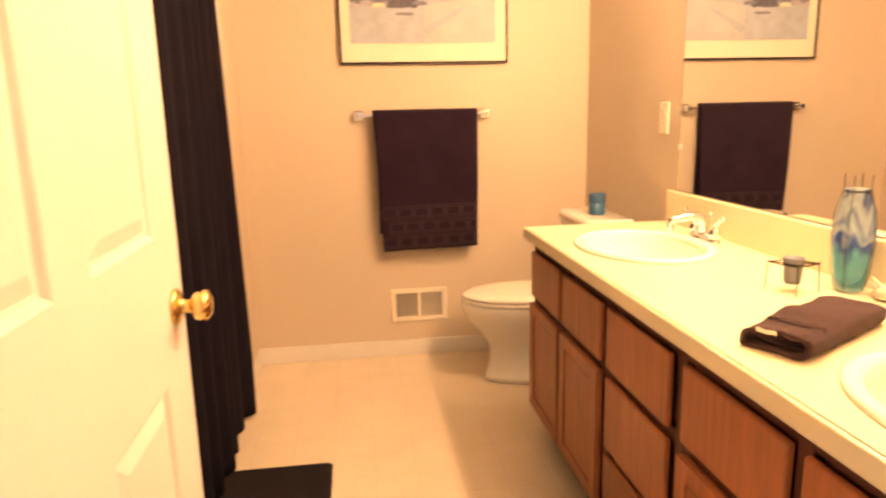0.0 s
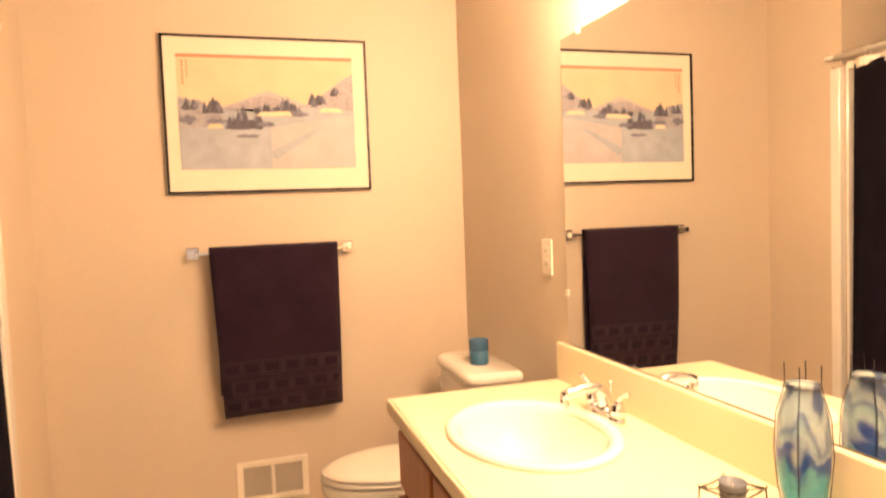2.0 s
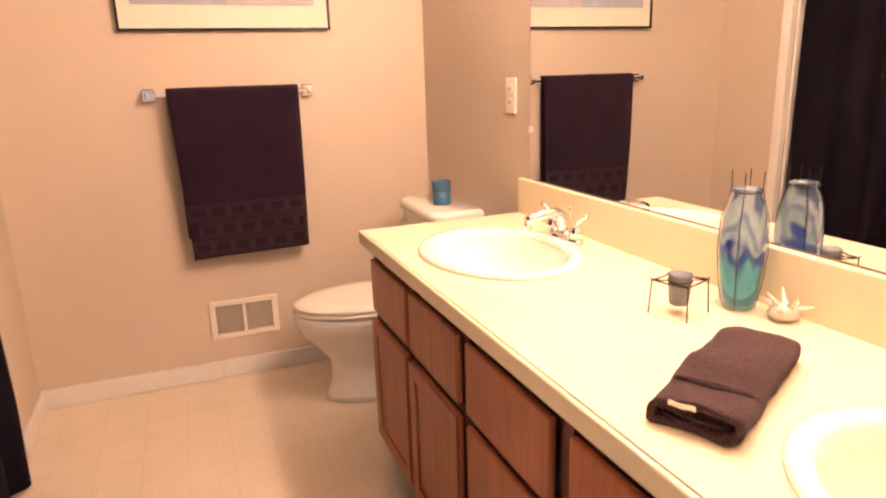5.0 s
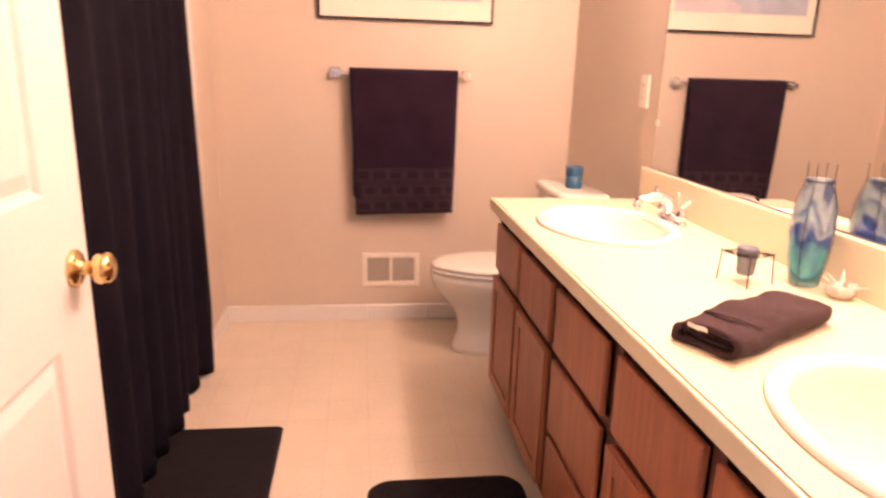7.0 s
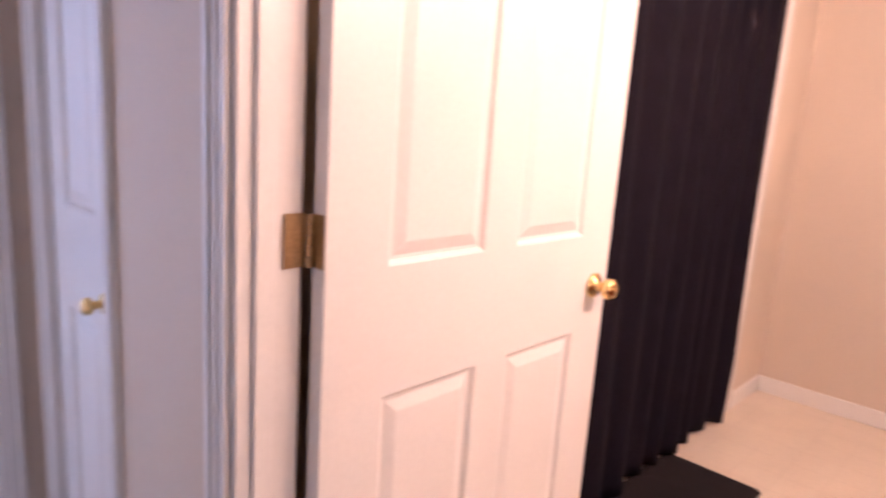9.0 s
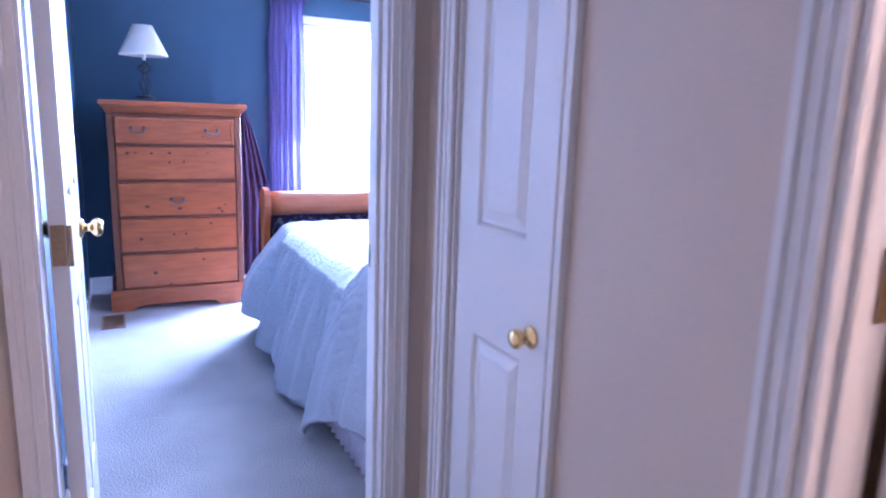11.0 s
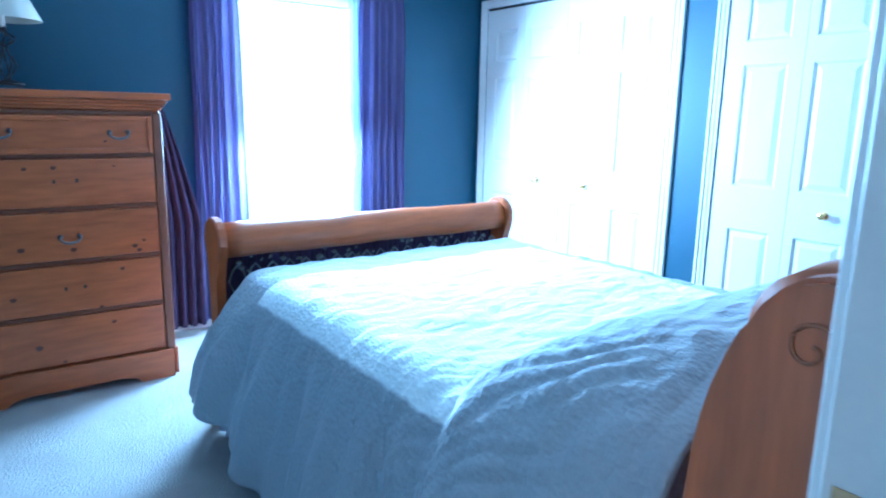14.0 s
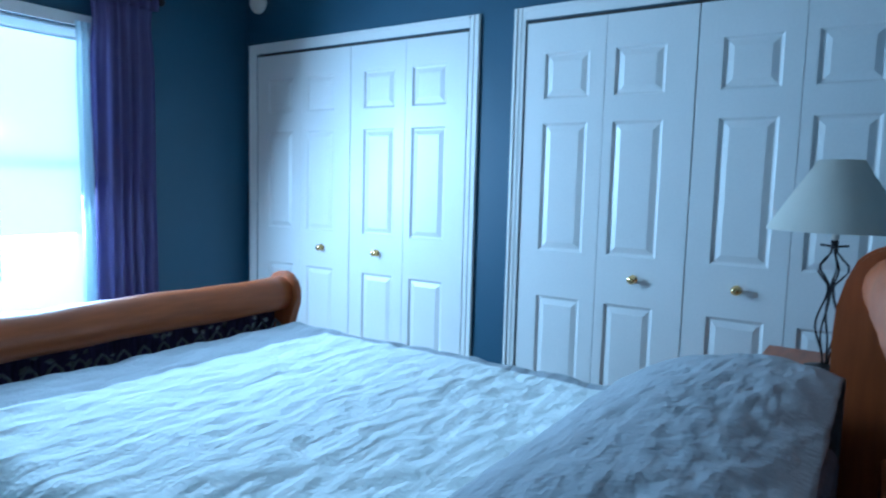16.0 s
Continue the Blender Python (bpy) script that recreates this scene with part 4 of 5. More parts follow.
def flat(name, poly, layer, mat, label=""):
    bm = bmesh.new()
    y = -.0165 - .0010 * layer
    bm.faces.new([bm.verts.new((x, y, z)) for x, z in poly])
    bmesh.ops.triangulate(bm, faces=bm.faces)
    return part(name, bm, mat, pc, label)


rnd = random.Random(4)
flat("print_sky", [(PX0, PZ0), (PX1, PZ0), (PX1, PZ1), (PX0, PZ1)], 0, PSKY)
flat("print_haze", [(PX0, PZ1 - .013), (PX1, PZ1 - .013), (PX1, PZ1), (PX0, PZ1)], 1, PRED)
xs = [PX0 + (PX1 - PX0) * i / 24 for i in range(25)]
flat("print_mountain", [(-.16, .03), (-.05, .085), (.0, .10), (.06, .075), (.18, .03)], 1, PSNOW2)
flat("print_snow_field", [(PX0, PZ0), (PX1, PZ0), (PX1, .02), (.15, .03), (-.05, .01), (-.2, .02), (PX0, .01)], 3, PSNOW)
bm = bmesh.new()
top = [.055 + .022 * math.sin(x * 17 + 2) + (.10 * max(0, x - .12) / .24) for x in xs]
for (x0, t0), (x1, t1) in zip(zip(xs, top), zip(xs[1:], top[1:])):
    bm.faces.new([bm.verts.new(p) for p in ((x0, -.0177, -.05), (x1, -.0177, -.05), (x1, -.0177, t1), (x0, -.0177, t0))])
part("print_hills", bm, PMIST, pc)
flat("print_left_hill", [(PX0, -.06), (PX0, .055), (-.28, .06), (-.22, .02), (-.16, -.04)], 3.3, PHILL)
def pine(x, base, h, w, k):
    flat("print_pine", [(x - w, base), (x - w * .5, base + h * .4), (x - w * .7, base + h * .42), (x, base + h), (x + w * .7, base + h * .42), (x + w * .5, base + h * .4), (x + w, base)], 4 + .1 * k, (PTREE, PTREE, PMID)[k % 3])


# clusters: middle, half width, foot, tallest, how many
for cx, half, foot, tall, count in ((-.10, .070, -.050, .100, 26), (-.312, .026, .028, .060, 9), (-.235, .040, .016, .078, 13), (-.015, .045, .008, .046, 9), (.070, .060, .006, .082, 15),
                                   (.190, .045, .045, .062, 9), (.262, .020, .090, .050, 3)):
    for k in range(count):
        t = rnd.uniform(-1, 1)
        pine(cx + half * t, foot + rnd.uniform(-.012, .006), tall * (1 - .55 * abs(t)) * rnd.uniform(.6, 1), rnd.uniform(.010, .018), k)
for i, (cx, cz, rx, rz) in enumerate(((-.100, -.042, .080, .020), (-.020, -.040, .035, .012), (-.325, -.022, .032, .020), (-.215, -.028, .045, .012), (-.090, -.088, .045, .008), (.105, .002, .055, .012))):
    ring = [(min(max(cx + rx * math.cos(a) * rnd.uniform(.8, 1.15), PX0), PX1), cz + rz * math.sin(a) * rnd.uniform(.6, 1.2)) for a in [q * math.pi / 11 for q in range(22)]]
    flat("print_tree_bank", ring, 7.2 + .15 * i, (PMID, PTREE)[rx > .06])
for i, (x, z, w) in enumerate(((-.220, -.056, .032), (-.010, -.006, .045), (.050, -.004, .040), (.250, .010, .055))):
    flat("print_roof", [(x - w, z), (x - w * .6, z + .018), (x + w * .7, z + .018), (x + w, z)], 8.3 + .15 * i, PROOF)
flat("print_snow_left", [(PX0, PZ0), (0, PZ0), (0, -.055), (-.1, -.085), (-.2, -.07), (PX0, -.075)], 3.5, PSNOW)
flat("print_snow_right", [(0.0005, PZ0), (PX1, PZ0), (PX1, .0), (.2, -.02), (.1, -.035), (0.0005, -.055)], 3.5, PSNOW2)
flat("print_path", [(-.02, -.16), (.18, -.06), (.22, -.055), (.02, -.185)], 3.8, PSNOW)
bm = bmesh.new()
for k in range(6):
    bx(bm, PX0 + .018, PX0 + .026, -.0185, -.0175, PZ1 - .035 - .017 * k, PZ1 - .025 - .017 * k)
    if k < 5:
        bx(bm, PX0 + .036, PX0 + .042, -.0185, -.0175, PZ1 - .032 - .015 * k, PZ1 - .024 - .015 * k)
part("print_characters", bm, PRED, pc, "faint column of unreadable marks")

vt = thing("wall_vent", "cream return air grille with two louvred sections", "air vent", (.738, YF - .0005, .275))
vt.scale = (.95, 1, 1)
bm = bmesh.new()
for d in ((-.155, -.128, -.011, 0, -.088, .088), (.128, .155, -.011, 0, -.088, .088), (-.128, .128, -.011, 0, .064, .088), (-.128, .128, -.011, 0, -.088, -.064), (-.008, .008, -.010, 0, -.064, .064)):
    bx(bm, *d, .002)
part("grille_frame", bm, PLASTIC, vt)
box_part("duct_shade", (-.128, .128, -.0015, -.0005, -.064, .064), GRILLE, vt, bevel=0)
LOUVRE = material("tan_louvre_enamel", (.50, .44, .36), .45, vary=.06)
for sx in (-.126, .010):
    for k in range(12):
        bm = bmesh.new()
        bx(bm, sx, sx + .116, -.0085, -.0020, -.0045, -.0030)
        bmesh.ops.rotate(bm, verts=bm.verts, cent=(0, -.005, -.004), matrix=Matrix.Rotation(radians(28), 3, "X"))
        bmesh.ops.translate(bm, vec=(0, 0, -.056 + .0107 * k), verts=bm.verts)
        part("louvre", bm, LOUVRE, vt)

sw = thing("wall_outlet_switch", "ivory switch and outlet plate beside the mirror", "switch plate", (XR - .0005, 2.754, 1.223))
box_part("cover_plate", (-.006, 0, -.036, .036, -.060, .060), PLASTIC, sw, bevel=.002)
for z in (.022, -.022):
    box_part("socket_face", (-.0085, -.0061, -.016, .016, z - .014, z + .014), PLASTIC, sw, bevel=.001)
    bm = bmesh.new()
    bx(bm, -.0092, -.0086, -.008, -.006, z - .005, z + .006)
    bx(bm, -.0092, -.0086, .006, .008, z - .005, z + .006)
    part("slot", bm, DARKSLOT, sw)

# ---- tub and curtain ----
tb = thing("bathtub", "white enamel bathtub behind the shower curtain", "bathtub", (-.08, .001, 0))
tb.scale = (1, 1.099, 1)
bm = bmesh.new()
bx(bm, -.09, -.07, 1.402, 2.868, .002, .40, .006, 2)
part("apron", bm, TUB, tb)
bm = bmesh.new()
for d in ((-.16, -.0702, 1.402, 2.868, .401, .43), (-.848, -.77, 1.402, 2.868, .401, .43), (-.77, -.16, 1.402, 1.48, .401, .43), (-.77, -.16, 2.79, 2.868, .401, .43)):
    bx(bm, *d, .006, 2)
bx(bm, -.75, -.18, 1.50, 2.77, .06, .08)
part("rim", bm, TUB, tb)
structure("tub_surround", [(-.928, -.1175, 3.156, 3.170, .0, 2.0), (-.928, -.915, 1.545, 3.155, .431, 2.0), (-.1170, -.085, 3.172, 3.2255, 0, 1.99)], TUB, "white tub surround with a rounded front edge", "tub surround", .004)
rod = thing("shower_rod", "white shower curtain rod", "curtain rod")
bm = bmesh.new()
tube(bm, [(-.068, 1.532, 2.035), (-.068, 3.20, 2.035)], .0135, 14)
for y in (1.537, 3.20):
    lathe(bm, [(.03, -.006), (.03, .006)], 16, (-.068, y, 2.035))
part("rod_tube", bm, WHITE, rod, smooth=True)
for k in range(12):
    bm = bmesh.new()
    y = 1.58 + .130 * k
    tube(bm, [(-.068 + .021 * math.cos(a), y + .002 * math.sin(a * 2), 2.027 + .026 * math.sin(a)) for a in [i * math.pi / 8 for i in range(17)]], .0025, 6)
    part("curtain_ring", bm, PLASTIC, rod, "clear plastic curtain ring", True)
sc = thing("shower_curtain", "long black fabric shower curtain hanging to the floor outside the tub", "shower curtain")


def curtain(u, v):
    y = 1.50 + (3.085 - 1.50) * u
    z = 1.985 - v * 1.960 - .010 * abs(math.sin(u * 38)) * (1 - v)
    amp = .013 + .020 * v
    x = -.070 + amp * .6 * math.sin(u * 61 + 1.6 * math.sin(u * 9 + v)) + .012 * v * math.sin(u * 19 + 2) + .006 * v * math.sin(u * 7)
    y += .030 * v * (u - .35) + .012 * v * math.sin(u * 31)
    if v > .86 and u > .88:
        y -= (v - .86) * .5 * (u - .88) / .12
    return (x, y, z)


bm = bmesh.new()
sheet(bm, 220, 40, curtain, .003)
part("curtain_cloth", bm, BLACKCLOTH, sc, smooth=True)
bm = bmesh.new()
sheet(bm, 120, 2, lambda u, v: (-.068 + .015 * math.sin(u * 75), 1.52 + 1.60 * u, 2.004 - .030 * v - .012 * abs(math.sin(u * 38)) * v), .002)
part("curtain_header", bm, PLASTIC, sc, "pale scalloped liner along the top")


def mat_thing(name, label, x0, x1, y0, y1, r):
    e = thing(name, label, "bath mat")
    bm = bmesh.new()
    out = []
    for cx, cy, a0 in ((x1 - r, y1 - r, 0), (x0 + r, y1 - r, 90), (x0 + r, y0 + r, 180), (x1 - r, y0 + r, 270)):
        for k in range(6):
            a = radians(a0 + 18 * k)
            out.append((cx + r * math.cos(a), cy + r * math.sin(a)))
    rings = []
    for ins, z in ((0, .001), (-.002, .008), (.004, .016), (.014, .019)):
        cx, cy = (x0 + x1) / 2, (y0 + y1) / 2
        rings.append([bm.verts.new((x + (-ins if x > cx else ins), y + (-ins if y > cy else ins), z + .001 * math.sin(37 * x + 29 * y))) for x, y in out])
    for a, b in zip(rings, rings[1:]):
        for i in range(len(out)):
            j = (i + 1) % len(out)
            bm.faces.new((a[i], a[j], b[j], b[i]))
    bm.faces.new(rings[0][::-1])
    bm.faces.new(rings[-1])
    part("mat_pile", bm, MATPILE, e)


mat_thing("bath_mat", "black bath mat on the floor below the shower curtain", -.085, .300, 1.62, 2.525, .015)
mat_thing("vanity_rug", "black bath rug on the floor before the vanity", .60, 1.085, 1.30, 2.165, .07)


# ---- bedroom: chest of drawers ----
DX = -4.148
dr = thing("chest_of_drawers", "tall knotty pine chest with five drawers and dark bail pulls", "chest of drawers", (0, .024, 0))
dr.scale = (1, .89, .986)
bm = bmesh.new()
bx(bm, -4.62, DX - .012, -.332, .568, .10, 1.30, .004)
part("body", bm, PINEV, dr)
# Stiles and rails between drawers, with gap shade put into their colour.
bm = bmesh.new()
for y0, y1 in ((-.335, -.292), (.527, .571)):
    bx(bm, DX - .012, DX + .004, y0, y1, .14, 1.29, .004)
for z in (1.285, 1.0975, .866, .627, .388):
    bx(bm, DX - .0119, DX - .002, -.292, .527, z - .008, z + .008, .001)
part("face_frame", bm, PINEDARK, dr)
bm = bmesh.new()
for o, z0, z1 in ((.0, 1.300, 1.316), (.012, 1.316, 1.330), (.022, 1.330, 1.344), (.038, 1.345, 1.376)):
    bx(bm, -4.64, DX + .006 + o, -.340 - o, .576 + o, z0, z1, .005, 2)
part("top_moulding", bm, PINE, dr)
bm = bmesh.new()
extrude_outline(bm, [(-.372, .004), (-.23, .004), (-.20, .028), (-.14, .040), (.30, .040), (.36, .028), (.39, .004), (.556, .004), (.556, .132), (.545, .146), (-.360, .146), (-.372, .132)], "x", DX - .010, DX + .022)
part("plinth", bm, PINE, dr)
for y0, y1 in ((-.362, -.334), (.5695, .588)):
    box_part("plinth_side", (-4.62, DX - .011, y0, y1, .004, .14), PINE, dr, bevel=.004)


def bail(parent, y, z):
    bm = bmesh.new()
    for s in (-1, 1):
        lathe(bm, [(.011, 0), (.012, .003), (.006, .006), (.005, .016)], 12)
        vs = [q for q in bm.verts if not q.tag]
        bmesh.ops.transform(bm, matrix=Matrix.Translation((DX + .016, y + .042 * s, z)) @ Matrix.Rotation(radians(90), 4, "Y"), verts=vs)
        for q in bm.verts:
            q.tag = True
    tube(bm, [(DX + .030, y + .046 * math.cos(a), z - .002 - .026 * math.sin(a)) for a in [i * math.pi / 12 for i in range(13)]], .0056, 8)
    part("bail_pull", bm, PEWTER, parent, "dark pewter bail pull", True)


DRAWERS = [(1.108, 1.272, True), (.878, 1.086, False), (.639, .852, False), (.400, .613, False), (.158, .376, False)]
KNOTS = [[(.30, 1.16, .005)], [(.065, 1.048, .009), (-.055, 1.045, .008), (-.213, 1.045, .009), (-.16, 1.047, .006), (.33, 1.05, .005)],
         [(-.10, .698, .011), (.40, .676, .010), (.445, .70, .007), (.42, .655, .009), (.12, .682, .010)], [(-.153, .484, .010), (.333, .574, .008), (.222, .405, .007)],
         [(-.067, .251, .012), (.274, .325, .008), (.037, .17, .007)]]
HOLES = {1: [(.063, .987), (.161, .990)], 3: [(.071, .508), (.156, .509)]}
for i, (z0, z1, framed) in enumerate(DRAWERS):
    bm = bmesh.new()
    bx(bm, DX - .011, DX + .008, -.284, .519, z0, z1, .004, 2)
    d = part("drawer_front", bm, PINE, dr)
    if framed:
        bm = bmesh.new()
        for q in ((-.284, -.262, z0, z1), (.497, .519, z0, z1), (-.262, .497, z0, z0 + .022), (-.262, .497, z1 - .022, z1)):
            bx(bm, DX + .0082, DX + .019, *q, .004, 2)
        part("drawer_moulding", bm, PINE, d)
    bm = bmesh.new()
    for y, z, r in KNOTS[i]:
        n = 9
        bm.faces.new([bm.verts.new((DX + .0085, y + r * (1.5 + .4 * math.sin(k * 2.3)) * math.cos(2 * math.pi * k / n), z + r * .95 * math.sin(2 * math.pi * k / n))) for k in range(n)])
    part("wood_knot", bm, KNOT, d, "dark knots in the pine", kind="stuff")
    if i in HOLES:
        bm = bmesh.new()
        for y, z in HOLES[i]:
            bm.faces.new([bm.verts.new((DX + .009, y + .0075 * math.cos(k * .63), z + .0095 * math.sin(k * .63))) for k in range(10)])
        part("screw_hole", bm, DARKSLOT, d, "open screw holes of a missing pull")
bail(dr, -.138, 1.205)
bail(dr, .362, 1.200)
bail(dr, .108, .745)


def table_lamp(name, label, at, z_shade, r0, r1, h):
    """Wrought iron lamp: twisted bars swelling into two baskets, with a cone shade."""
    e = thing(name, label, "table lamp", at, group="iron table lamps")
    bm = bmesh.new()
    lathe(bm, [(0, .001), (.062, .001), (.060, .010), (.030, .016), (.010, .024)], 20, cap=False)
    part("base", bm, IRON, e, smooth=True)
    bm = bmesh.new()
    for k in range(5):
        pts = []
        for i in range(21):
            q = i / 20
            r = .008 + .028 * math.sin(math.pi * min(1, q / .62)) ** 2 + (.038 * math.sin(math.pi * (q - .62) / .30) ** 2 if .62 < q < .92 else 0)
            a = 2 * math.pi * k / 5 + q * 1.6
            pts.append((r * math.cos(a), r * math.sin(a), .018 + q * (z_shade - .045)))
        tube(bm, pts, .0034, 6)
    tube(bm, [(-.040, 0, z_shade - .045), (0, 0, z_shade - .050), (.040, 0, z_shade - .045)], .004, 6)
    part("stem", bm, IRON, e, "dark twisted iron bars", True)
    bm = bmesh.new()
    tube(bm, [(0, 0, z_shade - .03), (0, 0, z_shade + .05)], .011, 10)
    lathe(bm, [(.015, .05), (.030, .085), (.024, .12), (0, .135)], 14, (0, 0, z_shade))
    part("bulb", bm, PLASTIC, e, "unlit white bulb", True)
    bm = bmesh.new()
    lathe(bm, [(r0, 0), (r0 * .97, .012), (r1, h), (r1 - .003, h), (r0 * .97 - .004, .012), (r0 - .004, 0)], 40, (0, 0, z_shade), cap=False)
    part("shade", bm, SHADE, e, "cream fabric cone shade", True)
    bm = bmesh.new()
    for k in range(3):
        a = 2.1 * k
        tube(bm, [(0, 0, z_shade + h - .008), (r1 * math.cos(a), r1 * math.sin(a), z_shade + h - .006)], .002, 5)
    part("shade_spider", bm, IRON, e)
    return e


table_lamp("table_lamp", "iron table lamp with a cream shade on the pine chest", (-4.38, -.030, 1.377), .272, .150, .060, .190)

# ---- drapes ----


def drape(name, label, y0, y1, z0, z1, folds, mat, x=WX + .075, flare=0, group="window drapes"):
    e = thing(name, label, "curtain", group=group)

    def f(u, v):
        gather = .10 * math.exp(-((v - .07) / .05) ** 2)
        w = (u - .5) * (1 - gather) + .5
        y = y0 + (y1 - y0) * w + flare * v * (u - .5)
        drift = 2.2 * noise.noise(Vector((u * 4.5, v * .7, y0 * 9)))
        depth = (.012 + .012 * v) * (.65 + .9 * abs(noise.noise(Vector((u * 9, v * 1.2, y0)))))
        return (x + depth * math.sin(u * folds * .8 + drift + v * .5) + .005 * noise.noise(Vector((u * 22, v * 2.5, 5))), y + .006 * noise.noise(Vector((u * 5, v * 3, 2))), z1 + (z0 - z1) * v)
    bm = bmesh.new()
    sheet(bm, 110, 30, f)
    part("drape_cloth", bm, mat, e, smooth=True)
    if group:
        bm = bmesh.new()
        sheet(bm, 50, 6, lambda u, v: (x + .024 * math.sin(u * 40) + .01 * math.sin(v * 3), y0 - .01 + (y1 - y0 + .02) * u, z1 + .035 - .09 * v), .003)
        part("drape_heading", bm, mat, e, "bunched heading over the rod", True)
    return e


drape("purple_drape", "purple sheer drape gathered beside the window", .86, 1.125, .06, 2.20, 44, SHEER, flare=.06)
drape("purple_drape", "purple sheer drape gathered beside the closet wall", 1.895, 2.25, .06, 2.20, 46, SHEER)
drape("white_sheer", "narrow white sheer panel in front of the glass", 1.84, 1.93, .10, 2.02, 20, SHEERPALE, x=WX + .045, group="")
rd = thing("drape_rod", "dark iron drape rod with ball ends above the window", "curtain rod")
bm = bmesh.new()
tube(bm, [(WX + .075, .84, 2.205), (WX + .075, 2.28, 2.205)], .009, 10)
part("rod_tube", bm, IRON, rd, smooth=True)
for y in (.825, 2.295):
    bm = bmesh.new()
    bmesh.ops.create_uvsphere(bm, u_segments=14, v_segments=8, radius=.022, matrix=Matrix.Translation((WX + .075, y, 2.205)))
    part("finial", bm, IRON, rd, smooth=True)
for y in (.90, 2.22):
    bm = bmesh.new()
    bx(bm, WX + .001, WX + .066, y - .006, y + .006, 2.197, 2.213, .001)
    part("bracket", bm, IRON, rd)
hg = thing("hanging_throw", "dark purple striped throw hanging between the chest and the drape", "throw")
bm = bmesh.new()


def throw(u, v):
    z = 1.36 - 1.30 * v
    w0, w1 = .615, .64 + .20 * min(1, v * 1.9) ** .8
    return (WX + .12 + .022 * math.sin(u * 26 + v * 2), w0 + (w1 - w0) * u, z)


sheet(bm, 60, 24, throw, .004)
part("throw_cloth", bm, DRAPEDARK, hg, smooth=True)
bm = bmesh.new()
tube(bm, [(WX + .001, .628, 1.365), (WX + .14, .628, 1.37)], .006, 8)
part("wall_peg", bm, IRON, hg)

# ---- bed ----
bed = thing("sleigh_bed", "queen bed with log pine sleigh ends and iron scrollwork", "bed")
FX = -3.53


def log(bm, x, y0, y1, z, r):
    pts = [(x + .003 * math.sin(q * 9), y0 + (y1 - y0) * q, z + .002 * math.sin(q * 14)) for q in [i / 20 for i in range(21)]]
    tube(bm, pts, r, 22, [1 + .02 * math.sin(i * 1.7) for i in range(21)])


bm = bmesh.new()
log(bm, FX, .585, 2.045, .770, .072)
part("footboard_log", bm, PINE, bed, "round pine top rail", True)


def end_plate(x, y0, y1, top, sgn, scale=1):
    """Scroll-topped end board of a sleigh end, curving away from the mattress."""
    out = [(x - .035 * sgn, .004), (x + .045 * sgn, .004), (x + .042 * sgn, top - .33 * scale), (x + .060 * sgn, top - .24 * scale)]
    cx, cz, r = x + .0 * sgn, top - .095 * scale, .095 * scale
    for k in range(13):
        a = radians(-55 + 22 * k)
        out.append((cx + r * math.cos(a) * sgn, cz + r * math.sin(a)))
    out += [(x - .040 * sgn, top - .25 * scale)]
    bm = bmesh.new()
    extrude_outline(bm, out, "y", y0, y1)
    bmesh.ops.bevel(bm, geom=[ed for ed in bm.edges if abs(ed.verts[0].co.y - ed.verts[1].co.y) < 1e-6], offset=.006, segments=2, affect="EDGES")
    return bm


for y0, y1 in ((.545, .583), (2.047, 2.085)):
    part("footboard_post", end_plate(FX, y0, y1, .868, -1), PINEV, bed, "scroll-topped pine end board")
bm = bmesh.new()
bx(bm, FX - .012, FX + .012, .584, 2.046, .30, .44, .006, 2)
part("footboard_rail", bm, PINE, bed)


def scrollwork(x, y0, y1, z0, z1, seed):
    """Iron vine with small leaves between two rails."""
    r = random.Random(seed)
    bm = bmesh.new()
    n = int((y1 - y0) / .075)
    tube(bm, [(x, y0 + (y1 - y0) * i / (n * 4), (z0 + z1) / 2 + (z1 - z0) * .32 * math.sin(i * math.pi / 4)) for i in range(n * 4 + 1)], .005, 6)
    tube(bm, [(x, y0 + (y1 - y0) * i / (n * 4), (z0 + z1) / 2 - (z1 - z0) * .32 * math.sin(i * math.pi / 4)) for i in range(n * 4 + 1)], .004, 6)
    for i in range(n * 5):
        c = Vector((x + r.uniform(-.008, .008), y0 + (y1 - y0) * r.random(), z0 + (z1 - z0) * r.random()))
        a, l = r.uniform(0, 6.28), r.uniform(.022, .04)
        d = Vector((r.uniform(-.3, .3), math.cos(a), math.sin(a))).normalized()
        s = d.cross(Vector((1, 0, 0))).normalized() * l * .32
        up = Vector((.004, 0, 0))
        bm.faces.new([bm.verts.new(q) for q in (c - d * l / 2, c - s + up, c + d * l / 2, c + s + up)])
    return bm


